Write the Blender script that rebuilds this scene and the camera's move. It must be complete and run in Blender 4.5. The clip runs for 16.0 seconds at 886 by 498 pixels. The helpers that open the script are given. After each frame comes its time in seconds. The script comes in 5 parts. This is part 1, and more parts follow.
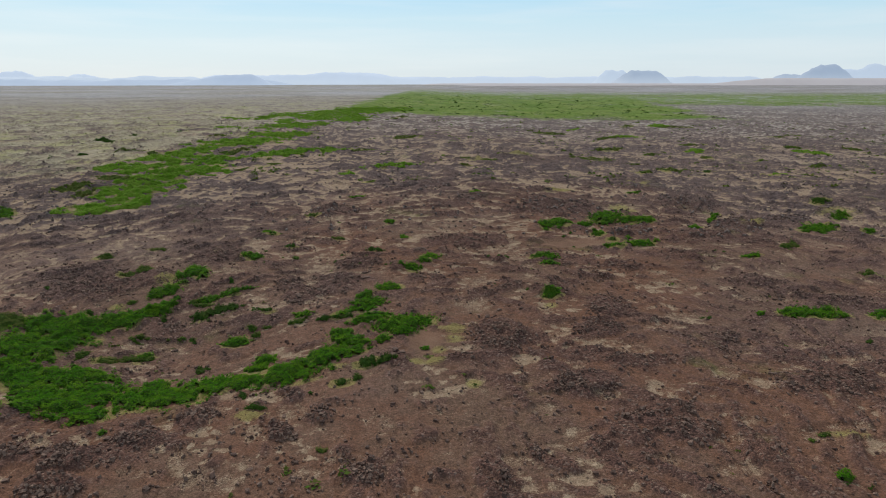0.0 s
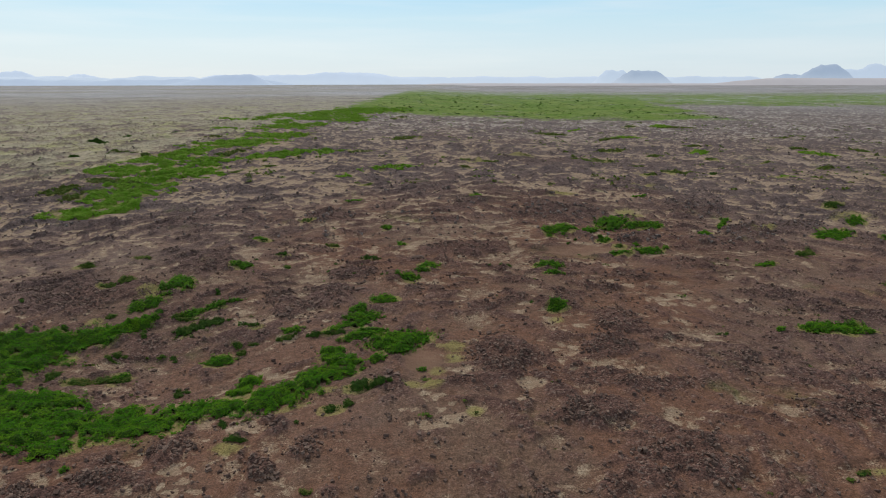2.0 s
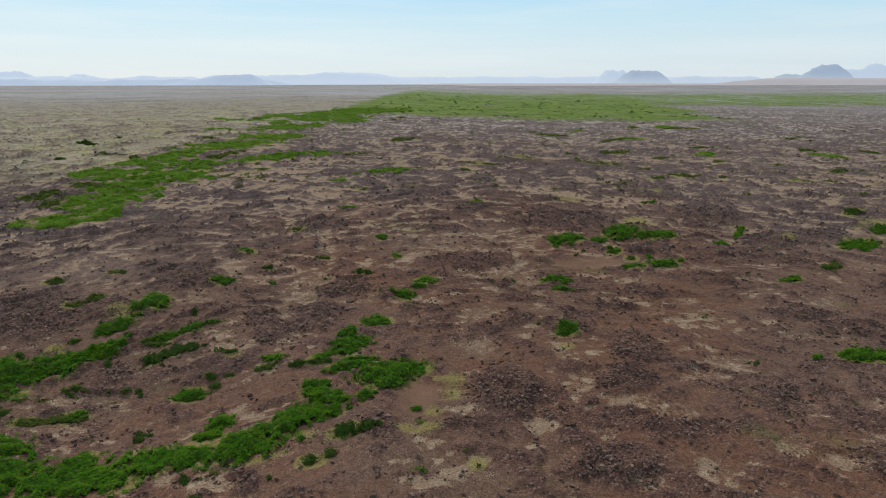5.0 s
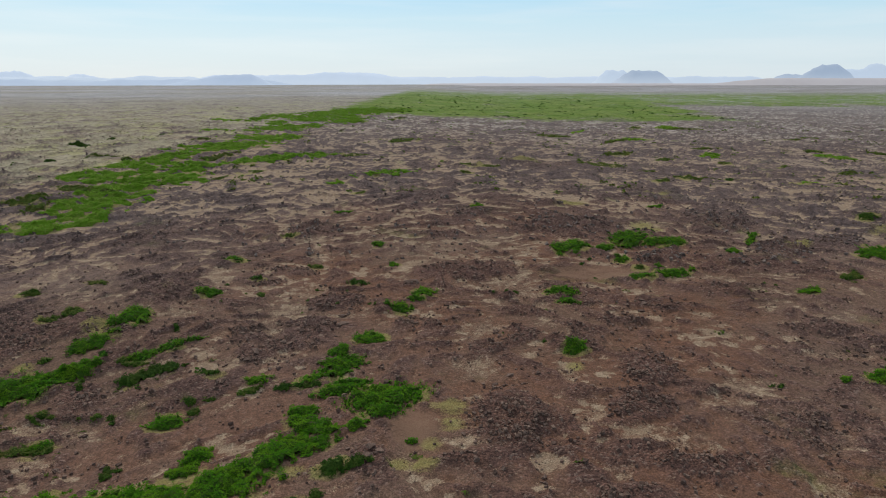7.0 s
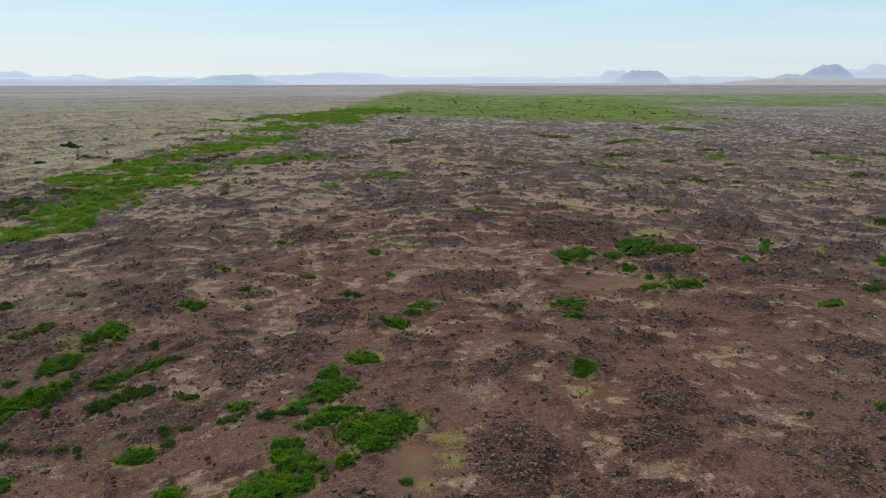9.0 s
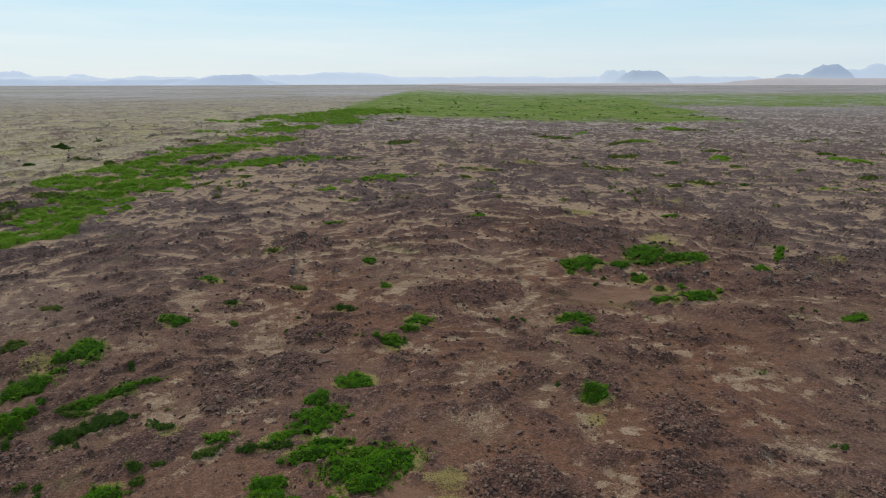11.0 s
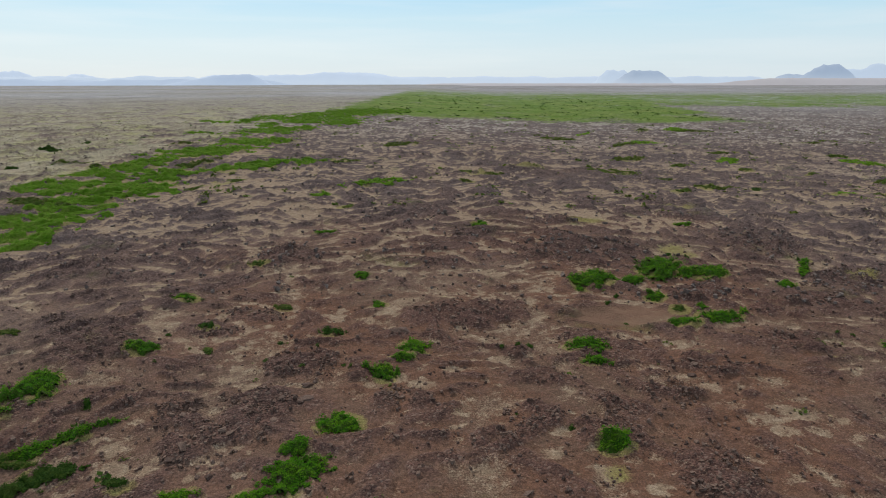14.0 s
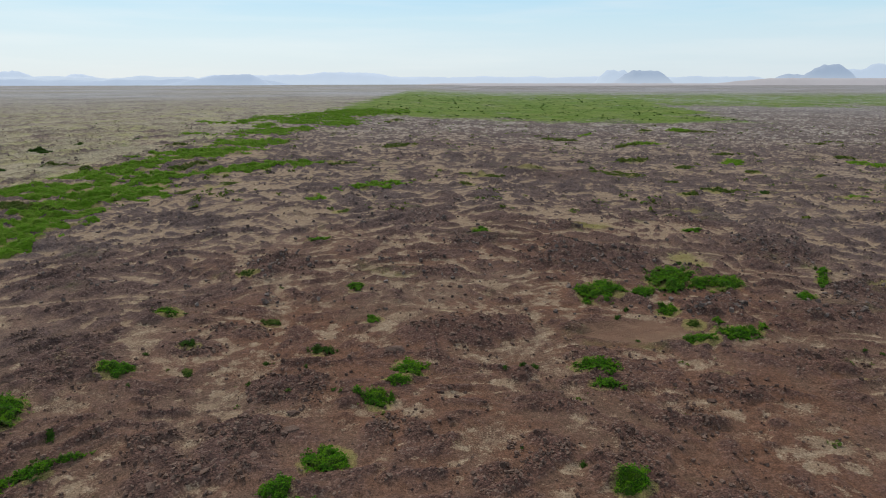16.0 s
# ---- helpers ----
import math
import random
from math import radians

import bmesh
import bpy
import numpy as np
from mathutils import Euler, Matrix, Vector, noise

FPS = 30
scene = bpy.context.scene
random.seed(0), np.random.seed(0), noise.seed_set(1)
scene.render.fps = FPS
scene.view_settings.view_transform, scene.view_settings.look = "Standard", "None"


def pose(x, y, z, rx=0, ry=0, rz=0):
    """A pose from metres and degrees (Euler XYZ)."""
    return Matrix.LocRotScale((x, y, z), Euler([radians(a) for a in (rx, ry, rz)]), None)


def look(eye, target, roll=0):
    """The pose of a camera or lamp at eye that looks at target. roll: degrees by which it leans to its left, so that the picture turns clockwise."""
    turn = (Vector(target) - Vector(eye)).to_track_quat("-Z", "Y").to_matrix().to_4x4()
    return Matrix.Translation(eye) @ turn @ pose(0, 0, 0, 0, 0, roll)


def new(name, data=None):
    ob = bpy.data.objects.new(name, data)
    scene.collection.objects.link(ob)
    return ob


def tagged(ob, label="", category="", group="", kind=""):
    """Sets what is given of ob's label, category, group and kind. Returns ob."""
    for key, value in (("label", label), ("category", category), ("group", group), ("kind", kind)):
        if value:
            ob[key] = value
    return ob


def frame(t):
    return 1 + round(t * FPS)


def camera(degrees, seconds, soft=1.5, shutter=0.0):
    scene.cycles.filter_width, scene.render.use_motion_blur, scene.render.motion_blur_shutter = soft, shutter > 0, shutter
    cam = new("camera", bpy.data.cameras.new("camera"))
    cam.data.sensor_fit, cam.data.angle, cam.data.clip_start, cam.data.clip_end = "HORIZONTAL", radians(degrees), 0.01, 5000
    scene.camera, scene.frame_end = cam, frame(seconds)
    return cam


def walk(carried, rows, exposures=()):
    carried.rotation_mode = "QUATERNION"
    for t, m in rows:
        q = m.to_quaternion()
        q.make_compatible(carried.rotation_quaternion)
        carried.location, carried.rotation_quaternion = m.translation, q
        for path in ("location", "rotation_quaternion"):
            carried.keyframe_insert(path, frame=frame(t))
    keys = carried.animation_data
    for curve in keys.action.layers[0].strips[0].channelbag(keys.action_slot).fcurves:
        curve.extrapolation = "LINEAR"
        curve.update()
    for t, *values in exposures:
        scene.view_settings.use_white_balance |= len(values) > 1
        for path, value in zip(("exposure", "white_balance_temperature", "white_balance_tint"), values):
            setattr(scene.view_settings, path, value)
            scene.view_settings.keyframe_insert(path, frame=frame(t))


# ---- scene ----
cam = camera(70, 16.0, soft=1.0)
# level forward flight over the plain, looking a little left of the heading and down
PATH = [(t, look((0.8 - 0.024 * t, 1.2 + 2.24 * t, 23.75),
                 (0.8 - 0.024 * t - 7.75, 1.2 + 2.24 * t + 193.25, 23.75 - 50.87)))
        for t in (0, 2, 4, 6, 8, 10, 12, 14, 16)]
walk(cam, PATH)

# ---- light: high thin cloud, a veiled sun ahead and to the left ----
SUN_TURN, SUN_HIGH = -30.0, 38.0
world = bpy.data.worlds.new("world")
scene.world = world
world.use_nodes = True
wn = world.node_tree
sky = wn.nodes.new("ShaderNodeTexSky")
sky.sky_type = 'NISHITA'
sky.sun_disc = False
sky.sun_elevation, sky.sun_rotation = radians(SUN_HIGH), radians(SUN_TURN)
sky.air_density, sky.dust_density, sky.ozone_density = 1.0, 0.6, 2.0
sky_gain = wn.nodes.new("ShaderNodeVectorMath")
sky_gain.operation = 'SCALE'
sky_gain.inputs[3].default_value = 0.1
wn.links.new(sky.outputs[0], sky_gain.inputs[0])
way = wn.nodes.new("ShaderNodeTexCoord")
split = wn.nodes.new("ShaderNodeSeparateXYZ")
wn.links.new(way.outputs["Generated"], split.inputs[0])
veil = wn.nodes.new("ShaderNodeValToRGB")          # thin cloud: milky low down, clearer blue higher up
wn.links.new(split.outputs[2], veil.inputs[0])
ramp = veil.color_ramp
ramp.elements[0].position, ramp.elements[0].color = 0.0, (0.68, 0.79, 0.87, 1)
ramp.elements[1].position, ramp.elements[1].color = 0.13, (0.46, 0.745, 0.94, 1)
for place, colour in ((0.045, (0.68, 0.815, 0.895, 1)), (0.09, (0.59, 0.80, 0.91, 1)), (0.5, (0.50, 0.56, 0.62, 1)), (1.0, (0.52, 0.55, 0.58, 1))):
    e = ramp.elements.new(place)
    e.color = colour
streaks = wn.nodes.new("ShaderNodeMapping")
streaks.inputs["Scale"].default_value = (2.2, 2.2, 26.0)
wn.links.new(way.outputs["Generated"], streaks.inputs[0])
cirrus = wn.nodes.new("ShaderNodeTexNoise")
cirrus.inputs["Scale"].default_value, cirrus.inputs["Detail"].default_value = 1.6, 6.0
wn.links.new(streaks.outputs[0], cirrus.inputs[0])
cirrus_amount = wn.nodes.new("ShaderNodeMapRange")
cirrus_amount.inputs[1].default_value, cirrus_amount.inputs[2].default_value = 0.45, 0.75
cirrus_amount.inputs[3].default_value, cirrus_amount.inputs[4].default_value = 0.0, 0.55
wn.links.new(cirrus.outputs[0], cirrus_amount.inputs[0])
clouded = wn.nodes.new("ShaderNodeMixRGB")
clouded.inputs[2].default_value = (0.78, 0.87, 0.925, 1)
wn.links.new(cirrus_amount.outputs[0], clouded.inputs[0])
wn.links.new(veil.outputs[0], clouded.inputs[1])
mixed = wn.nodes.new("ShaderNodeMixRGB")
mixed.inputs[0].default_value = 0.86
wn.links.new(sky_gain.outputs[0], mixed.inputs[1])
wn.links.new(clouded.outputs[0], mixed.inputs[2])
wn.links.new(mixed.outputs[0], wn.nodes["Background"].inputs[0])
wn.nodes["Background"].inputs[1].default_value = 1.0

sun = new("sun", bpy.data.lights.new("sun", "SUN"))
sun.data.energy, sun.data.angle, sun.data.color = 2.3, radians(5), (1.0, 0.93, 0.82)
flat = math.cos(radians(SUN_HIGH))
sun.matrix_world = look((flat * math.sin(radians(SUN_TURN)) * 50, flat * math.cos(radians(SUN_TURN)) * 50,
                         math.sin(radians(SUN_HIGH)) * 50), (0, 0, 0))
scene.view_settings.exposure = 0.0

# ---- noise on arrays ----
TABLE = np.random.RandomState(7).permutation(4096)
SLOPES = np.random.RandomState(8).uniform(0, 2 * math.pi, 4096)


def perlin(x, y, seed=0):
    x, y = np.asarray(x, float), np.asarray(y, float)
    xi, yi = np.floor(x).astype(int), np.floor(y).astype(int)
    fx, fy = x - xi, y - yi
    u, v = fx * fx * fx * (fx * (fx * 6 - 15) + 10), fy * fy * fy * (fy * (fy * 6 - 15) + 10)

    def corner(i, j):
        a = SLOPES[TABLE[(TABLE[(xi + i + seed * 57) % 4096] + yi + j) % 4096]]
        return np.cos(a) * (fx - i) + np.sin(a) * (fy - j)
    low = corner(0, 0) * (1 - u) + corner(1, 0) * u
    high = corner(0, 1) * (1 - u) + corner(1, 1) * u
    return 1.5 * (low * (1 - v) + high * v)


def fbm(x, y, seed=0, octaves=4):
    total, size = 0.0, 1.0
    for k in range(octaves):
        total = total + size * perlin(x * 2 ** k, y * 2 ** k, seed + k)
        size *= 0.5
    return total


def ease(a, b, v):
    v = np.clip((v - a) / (b - a), 0, 1)
    return v * v * (3 - 2 * v)


# ---- the lie of the land ----
def lie(x, y):
    """Broad levels: a rise ahead, the older and higher heath to the left, two hollows with green in them."""
    z = np.clip(-0.04 * x, -2, 4) * ease(100, 260, y)
    z = z + ease(1500, 4700, y) * np.clip(8 + 0.003 * x, 0, 14)
    ring = np.hypot(x - 4, (y - 224) / 1.15)
    z = z + 1.4 * np.exp(-((ring - 15) / 4) ** 2) - 0.8 * np.exp(-(ring / 9) ** 2)
    z = z + 0.7 * np.exp(-((x - 1) / 8) ** 2 - ((y - 97) / 6) ** 2)
    z = z + 1.3 * np.exp(-((x + 6) / 45) ** 2 - ((y - 135) / 28) ** 2)
    z = z - 1.9 * np.exp(-((x + 27) / 15) ** 2 - ((y - 57) / 13) ** 2)
    return z - 0.8 * np.exp(-((x - 40) / 18) ** 2 - ((y - 66) / 14) ** 2)


def flow(x, y):
    """Distance along and across the curved pressure ridges of the old lava flow."""
    wx, wy = x + 4.0 * fbm(x / 14, y / 14, 31, 2), y + 4.0 * fbm(x / 14, y / 14, 33, 2)
    r = np.hypot(wx, wy - 28)
    return np.arctan2(wx, wy - 28) * r, r


def swells(x, y):
    """Mounds of the lava flow: below 0 in the hollows, up to 1 on the tops."""
    arc, r = flow(x, y)
    big = np.abs(perlin(arc / 9.5, r / 5.4, 3)) * 1.6
    small = np.abs(perlin(arc / 4.2, r / 2.7, 4)) * 1.5
    tiny = np.abs(perlin(arc / 2.2, r / 1.6, 5)) * 1.5
    return np.clip(0.44 * big + 0.44 * small + 0.30 * tiny - 0.36, -1, 1.2)


def creases(x, y):
    """Narrow winding hollows between the smaller mounds: 1 along their middle."""
    arc, r = flow(x, y)
    return ease(0.17, 0.02, np.abs(perlin(arc / 4.2, r / 2.7, 4)))


def fine(x, y):
    return fbm(x / 1.7, y / 1.7, 11, 3)


PALE, RUBBLE, GREEN_SPOTS, HALO, BASINS, YELLOW = [], [], [], [], [], []


def inside(spots, x, y, margin=0.0):
    """1 in the middle of the nearest oval spot, 0 on its edge and below outside."""
    best = np.full(np.shape(x), -9.0)
    for px, py, a, b, turn, gain in spots:
        a, b = a + margin, b + margin
        near = np.nonzero((np.abs(x - px) < 2.2 * a) & (np.abs(y - py) < 2.2 * a))
        if not len(near[0]):
            continue
        c, s = math.cos(radians(turn)), math.sin(radians(turn))
        dx, dy = x[near] - px, y[near] - py
        q = gain * (1 - np.hypot((dx * c + dy * s) / a, (dy * c - dx * s) / b))
        best[near] = np.maximum(best[near], q)
    return best


def dabs(x, y, cell, low, high, seed):
    """Scattered oval spots, one to a cell: 1 in the middle of each, 0 on its edge and below outside."""
    gx, gy = x / cell, y / cell
    ix, iy = np.floor(gx).astype(int), np.floor(gy).astype(int)
    best = np.full(np.shape(x), -3.0)
    for i in (-1, 0, 1):
        for j in (-1, 0, 1):
            cx, cy = ix + i, iy + j
            h = TABLE[(TABLE[(cx + 57 * seed) % 4096] + cy) % 4096]
            k = TABLE[(h + 911) % 4096] / 4096.0
            px, py = cx + (h % 64) / 64.0, cy + (h // 64) / 64.0
            size = low + (high - low) * k * k
            best = np.maximum(best, 1 - np.hypot((gx - px) / (1.35 * size), (gy - py) / size))
    return best


def rise(x, y, detail=1.0):
    """Height of the rock over the soil that fills the hollows, and of the soil itself."""
    away = np.hypot(x, y - 20)
    tall = 0.85 * (0.80 + 0.95 * ease(55, 150, away)) * ease(1, 0.0, (away - 900) / 900)
    bare = inside(RUBBLE, x, y, 0.6)
    pale_here = inside(PALE, x, y, 0.3)
    clumps = np.abs(perlin(x / 0.95, y / 0.95, 12)) + 0.6 * np.abs(perlin(x / 0.46, y / 0.46, 13)) - 0.42
    h = tall * swells(x, y) + 0.10 * fine(x, y) * detail
    h = h + 0.13 * ease(0, 25, x) * ease(80, 50, y) + 0.30 * ease(0.0, 0.5, bare) - 0.30 * ease(-0.1, 0.4, pale_here)
    level = tall * (-0.02 + 0.07 * ease(60, 130, away) + 0.16 * perlin(x / 31, y / 31, 22))
    e = h - level
    e = e + (0.14 + 0.12 * ease(60, 130, away)) * clumps * ease(-0.10, 0.30, e) * detail
    e = e + 0.28 * ease(60, 150, away) * (np.abs(perlin(x / 4.6, y / 2.2, 14)) - 0.26) * ease(-0.05, 0.25, e)
    return e, level


def ground_z(x, y, detail=1.0):
    x, y = np.atleast_1d(np.asarray(x, float)), np.atleast_1d(np.asarray(y, float))
    away = np.hypot(x, y - 20)
    z = lie(x, y) + 0.5 * perlin(x / 38, y / 38, 21) * ease(0, 60, away)
    basin = np.clip(inside(BASINS, x, y), 0, 1)
    quiet = 1 - ease(0, 0.5, basin)
    e, level = rise(x, y, detail)
    filled = np.where(e > 0.06, e, np.where(e < -0.06, 0.22 * e - 0.0075, 0.06 * ((e + 0.06) / 0.12) ** 2 + 0.22 * e * (0.06 - e) / 0.12))
    return z + quiet * (level + filled) - 0.25 * basin


def at_ground(x, y):
    return float(ground_z(x, y)[0])


# ---- building helpers ----
def mesh_of(name, verts, faces, material, smooth=False):
    me = bpy.data.meshes.new(name)
    verts, faces = np.asarray(verts, np.float32), np.asarray(faces, np.int32)
    me.vertices.add(len(verts))
    me.vertices.foreach_set("co", verts.ravel())
    k = faces.shape[1]
    me.loops.add(faces.size)
    me.loops.foreach_set("vertex_index", faces.ravel())
    me.polygons.add(len(faces))
    me.polygons.foreach_set("loop_start", np.arange(0, faces.size, k, dtype=np.int32))
    me.polygons.foreach_set("use_smooth", np.full(len(faces), smooth))
    me.materials.append(material)
    me.update(calc_edges=True)
    return me


def part(name, me, parent, label=""):
    ob = new(name, me)
    ob.parent = parent
    return tagged(ob, label) if label else ob


# ---- materials ----
class Nodes:
    """Short hand for node materials."""

    def __init__(self, name):
        self.m = bpy.data.materials.new(name)
        self.m.use_nodes = True
        self.t = self.m.node_tree
        self.p = self.t.nodes["Principled BSDF"]
        self.p.inputs["Specular IOR Level"].default_value = 0.15
        self.p.inputs["Roughness"].default_value = 0.95

    def node(self, kind, **props):
        n = self.t.nodes.new(kind)
        for k, v in props.items():
            if k == "operation":
                n.operation = v
            elif k == "blend":
                n.blend_type = v
        return n

    def link(self, a, b):
        self.t.links.new(a, b)

    def place(self):
        return self.node("ShaderNodeNewGeometry").outputs["Position"]

    def noise(self, scale, detail=4.0, rough=0.55, where=None):
        n = self.node("ShaderNodeTexNoise")
        n.inputs["Scale"].default_value, n.inputs["Detail"].default_value, n.inputs["Roughness"].default_value = scale, detail, rough
        self.link(where or self.place(), n.inputs["Vector"])
        return n.outputs["Fac"]

    def attribute(self, name):
        n = self.node("ShaderNodeAttribute")
        n.attribute_name = name
        return n.outputs["Fac"]

    def math(self, operation, a, b):
        n = self.node("ShaderNodeMath", operation=operation)
        for i, v in enumerate((a, b)):
            if isinstance(v, (int, float)):
                n.inputs[i].default_value = v
            else:
                self.link(v, n.inputs[i])
        return n.outputs[0]

    def span(self, v, a, b, c=0.0, d=1.0):
        n = self.node("ShaderNodeMapRange")
        n.interpolation_type = 'SMOOTHSTEP'
        for i, x in enumerate((a, b, c, d)):
            n.inputs[i + 1].default_value = x
        self.link(v, n.inputs[0])
        return n.outputs[0]

    def mix(self, fac, a, b, blend='MIX'):
        n = self.node("ShaderNodeMixRGB", blend=blend)
        for i, v in enumerate((fac, a, b)):
            if isinstance(v, (int, float)):
                n.inputs[i].default_value = v
            elif isinstance(v, tuple):
                n.inputs[i].default_value = (*v, 1)
            else:
                self.link(v, n.inputs[i])
        return n.outputs[0]

    def scaled(self, colour, v):
        n = self.node("ShaderNodeVectorMath", operation='SCALE')
        self.link(colour, n.inputs[0])
        self.link(v, n.inputs[3])
        return n.outputs[0]

    def bump(self, height, strength, distance):
        n = self.node("ShaderNodeBump")
        n.inputs["Strength"].default_value, n.inputs["Distance"].default_value = strength, distance
        self.link(height, n.inputs["Height"])
        self.link(n.outputs[0], self.p.inputs["Normal"])


def ground_material():
    g = Nodes("lava_ground")
    broad, middle, small, grit = g.noise(0.035, 3), g.noise(0.33, 6, 0.62), g.noise(1.9, 6, 0.68), g.noise(8.0, 4, 0.75)
    clod = g.node("ShaderNodeTexVoronoi")
    clod.inputs["Scale"].default_value = 5.6
    g.link(g.place(), clod.inputs["Vector"])
    parts = g.node("ShaderNodeSeparateColor")
    g.link(clod.outputs["Color"], parts.inputs[0])
    tone, tint = parts.outputs[0], parts.outputs[1]
    block = g.node("ShaderNodeTexVoronoi")
    block.inputs["Scale"].default_value = 1.15
    g.link(g.place(), block.inputs["Vector"])
    blocks = g.node("ShaderNodeSeparateColor")
    g.link(block.outputs["Color"], blocks.inputs[0])
    drawn = g.node("ShaderNodeVectorMath", operation='MULTIPLY')
    along = g.node("ShaderNodeAttribute")
    along.attribute_name = "flow"
    g.link(along.outputs["Vector"], drawn.inputs[0])
    drawn.inputs[1].default_value = (0.72, 1.1, 1.0)
    streak, thread = g.noise(0.36, 7, 0.68, drawn.outputs[0]), g.noise(1.3, 6, 0.74)
    fines = g.mix(g.span(g.math('ADD', broad, g.math('MULTIPLY', g.math('SUBTRACT', middle, 0.5), 0.5)), 0.42, 0.6), (0.168, 0.087, 0.056), (0.162, 0.103, 0.072))
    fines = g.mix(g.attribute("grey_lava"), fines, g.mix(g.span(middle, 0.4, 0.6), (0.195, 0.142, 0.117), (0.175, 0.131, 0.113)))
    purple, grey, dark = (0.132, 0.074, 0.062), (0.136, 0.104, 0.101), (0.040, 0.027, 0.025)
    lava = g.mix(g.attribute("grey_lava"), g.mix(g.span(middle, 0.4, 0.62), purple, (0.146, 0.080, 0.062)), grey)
    rubbly = g.attribute("rubble")
    frayed = g.math('ADD', g.math('MULTIPLY', g.math('SUBTRACT', small, 0.5), 0.9), g.math('MULTIPLY', g.math('SUBTRACT', middle, 0.5), 1.0))
    stony = g.span(g.math('ADD', rubbly, frayed), 0.05, 0.90)
    soil = g.mix(stony, fines, lava)
    soil = g.mix(g.math('MULTIPLY', tint, 0.35), soil, (0.150, 0.087, 0.067))
    # coarse clinker: every clod its own tone
    shade = g.math('MULTIPLY', g.span(g.math('ADD', tone, g.math('MULTIPLY', g.math('SUBTRACT', small, 0.5), 0.9)), 0.70, 0.2), g.span(stony, 0.0, 1.0, 0.24, 0.38))
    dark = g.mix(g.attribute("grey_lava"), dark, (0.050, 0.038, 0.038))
    soil = g.mix(shade, soil, dark)
    soil = g.mix(g.math('MULTIPLY', g.span(blocks.outputs[0], 0.62, 0.72), g.span(stony, 0.3, 1.0, 0.0, 0.3)), soil, dark)
    outcrop = g.math('MULTIPLY', g.span(g.noise(0.42, 5, 0.7), 0.52, 0.62, 0.0, 0.50), g.math('MULTIPLY', g.attribute("grey_lava"), stony))
    soil = g.mix(outcrop, soil, dark)
    soil = g.mix(g.math('MULTIPLY', g.span(tone, 0.86, 0.9), g.span(stony, 0.0, 1.0, 0.15, 0.5)), soil, (0.225, 0.165, 0.135))
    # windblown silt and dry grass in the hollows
    # mask of the distance haze that is painted into the ground colour
    far_haze = g.attribute("far_haze")
    ragged = g.math('ADD', g.math('MULTIPLY', g.math('SUBTRACT', thread, 0.5), 1.6), g.math('MULTIPLY', g.math('SUBTRACT', grit, 0.5), 1.5))
    ragged = g.math('ADD', ragged, g.math('MULTIPLY', g.math('SUBTRACT', streak, 0.5), 2.3))
    # thin winding threads of silt between the smaller mounds
    fold = g.node("ShaderNodeVectorMath", operation='MULTIPLY')
    g.link(along.outputs["Vector"], fold.inputs[0])
    fold.inputs[1].default_value = (0.20, 0.46, 1.0)
    vein = g.span(g.math('ABSOLUTE', g.math('SUBTRACT', g.noise(1.0, 2.0, 0.45, fold.outputs[0]), 0.5), 0.0), 0.055, 0.0)
    veined = g.math('ADD', g.attribute("silt"), g.math('MULTIPLY', vein, g.attribute("veins")))
    sandy = g.span(g.math('ADD', veined, g.math('MULTIPLY', ragged, g.math('SUBTRACT', 0.72, g.attribute("calm")))), 0.24, 0.70, 0.0, 0.90)
    # silt also turns paler and greyer as that haze sets in
    silt = g.mix(g.span(small, 0.35, 0.65), g.mix(g.span(far_haze, 0.02, 0.2), (0.310, 0.228, 0.156), (0.392, 0.346, 0.303)), g.mix(g.span(far_haze, 0.02, 0.2), (0.232, 0.162, 0.113), (0.288, 0.254, 0.224)))
    silt = g.mix(g.span(thread, 0.50, 0.62, 0.0, 0.55), silt, (0.420, 0.340, 0.245))
    colour = g.mix(sandy, soil, silt)
    mossy = g.span(g.math('ADD', g.attribute("moss"), g.math('MULTIPLY', ragged, 0.6)), 0.35, 0.85, 0.0, 0.8)
    colour = g.mix(mossy, colour, g.mix(g.span(small, 0.3, 0.7), (0.290, 0.235, 0.090), (0.180, 0.175, 0.060)))
    colour = g.mix(g.math('MULTIPLY', g.attribute("basin"), 0.9), colour, g.mix(g.span(middle, 0.4, 0.6), (0.205, 0.122, 0.084), (0.180, 0.110, 0.076)))
    heath = g.span(g.math('ADD', g.attribute("heath"), g.math('MULTIPLY', ragged, 0.55)), 0.3, 0.85, 0.0, 0.92)
    swathe, bank = g.noise(0.045, 6, 0.68), g.noise(0.14, 6, 0.72)
    turf = g.mix(g.span(middle, 0.35, 0.65), (0.365, 0.325, 0.226), (0.268, 0.236, 0.162))
    turf = g.mix(g.span(swathe, 0.46, 0.60, 0.0, 0.85), turf, (0.325, 0.310, 0.145))
    turf = g.mix(g.span(bank, 0.51, 0.62, 0.0, 0.9), turf, (0.175, 0.135, 0.116))
    turf = g.mix(g.span(bank, 0.44, 0.34, 0.0, 0.7), turf, (0.400, 0.350, 0.270))
    colour = g.mix(heath, colour, turf)
    # haze over the far plain, mixed into the base colour as pale grey
    colour = g.mix(far_haze, colour, g.mix(g.span(g.noise(0.012, 5, 0.65), 0.38, 0.64), g.mix(g.span(far_haze, 0.6, 0.95), (0.305, 0.287, 0.283), (0.345, 0.340, 0.352)), g.mix(g.span(far_haze, 0.6, 0.95), (0.215, 0.203, 0.208), (0.280, 0.276, 0.292))))
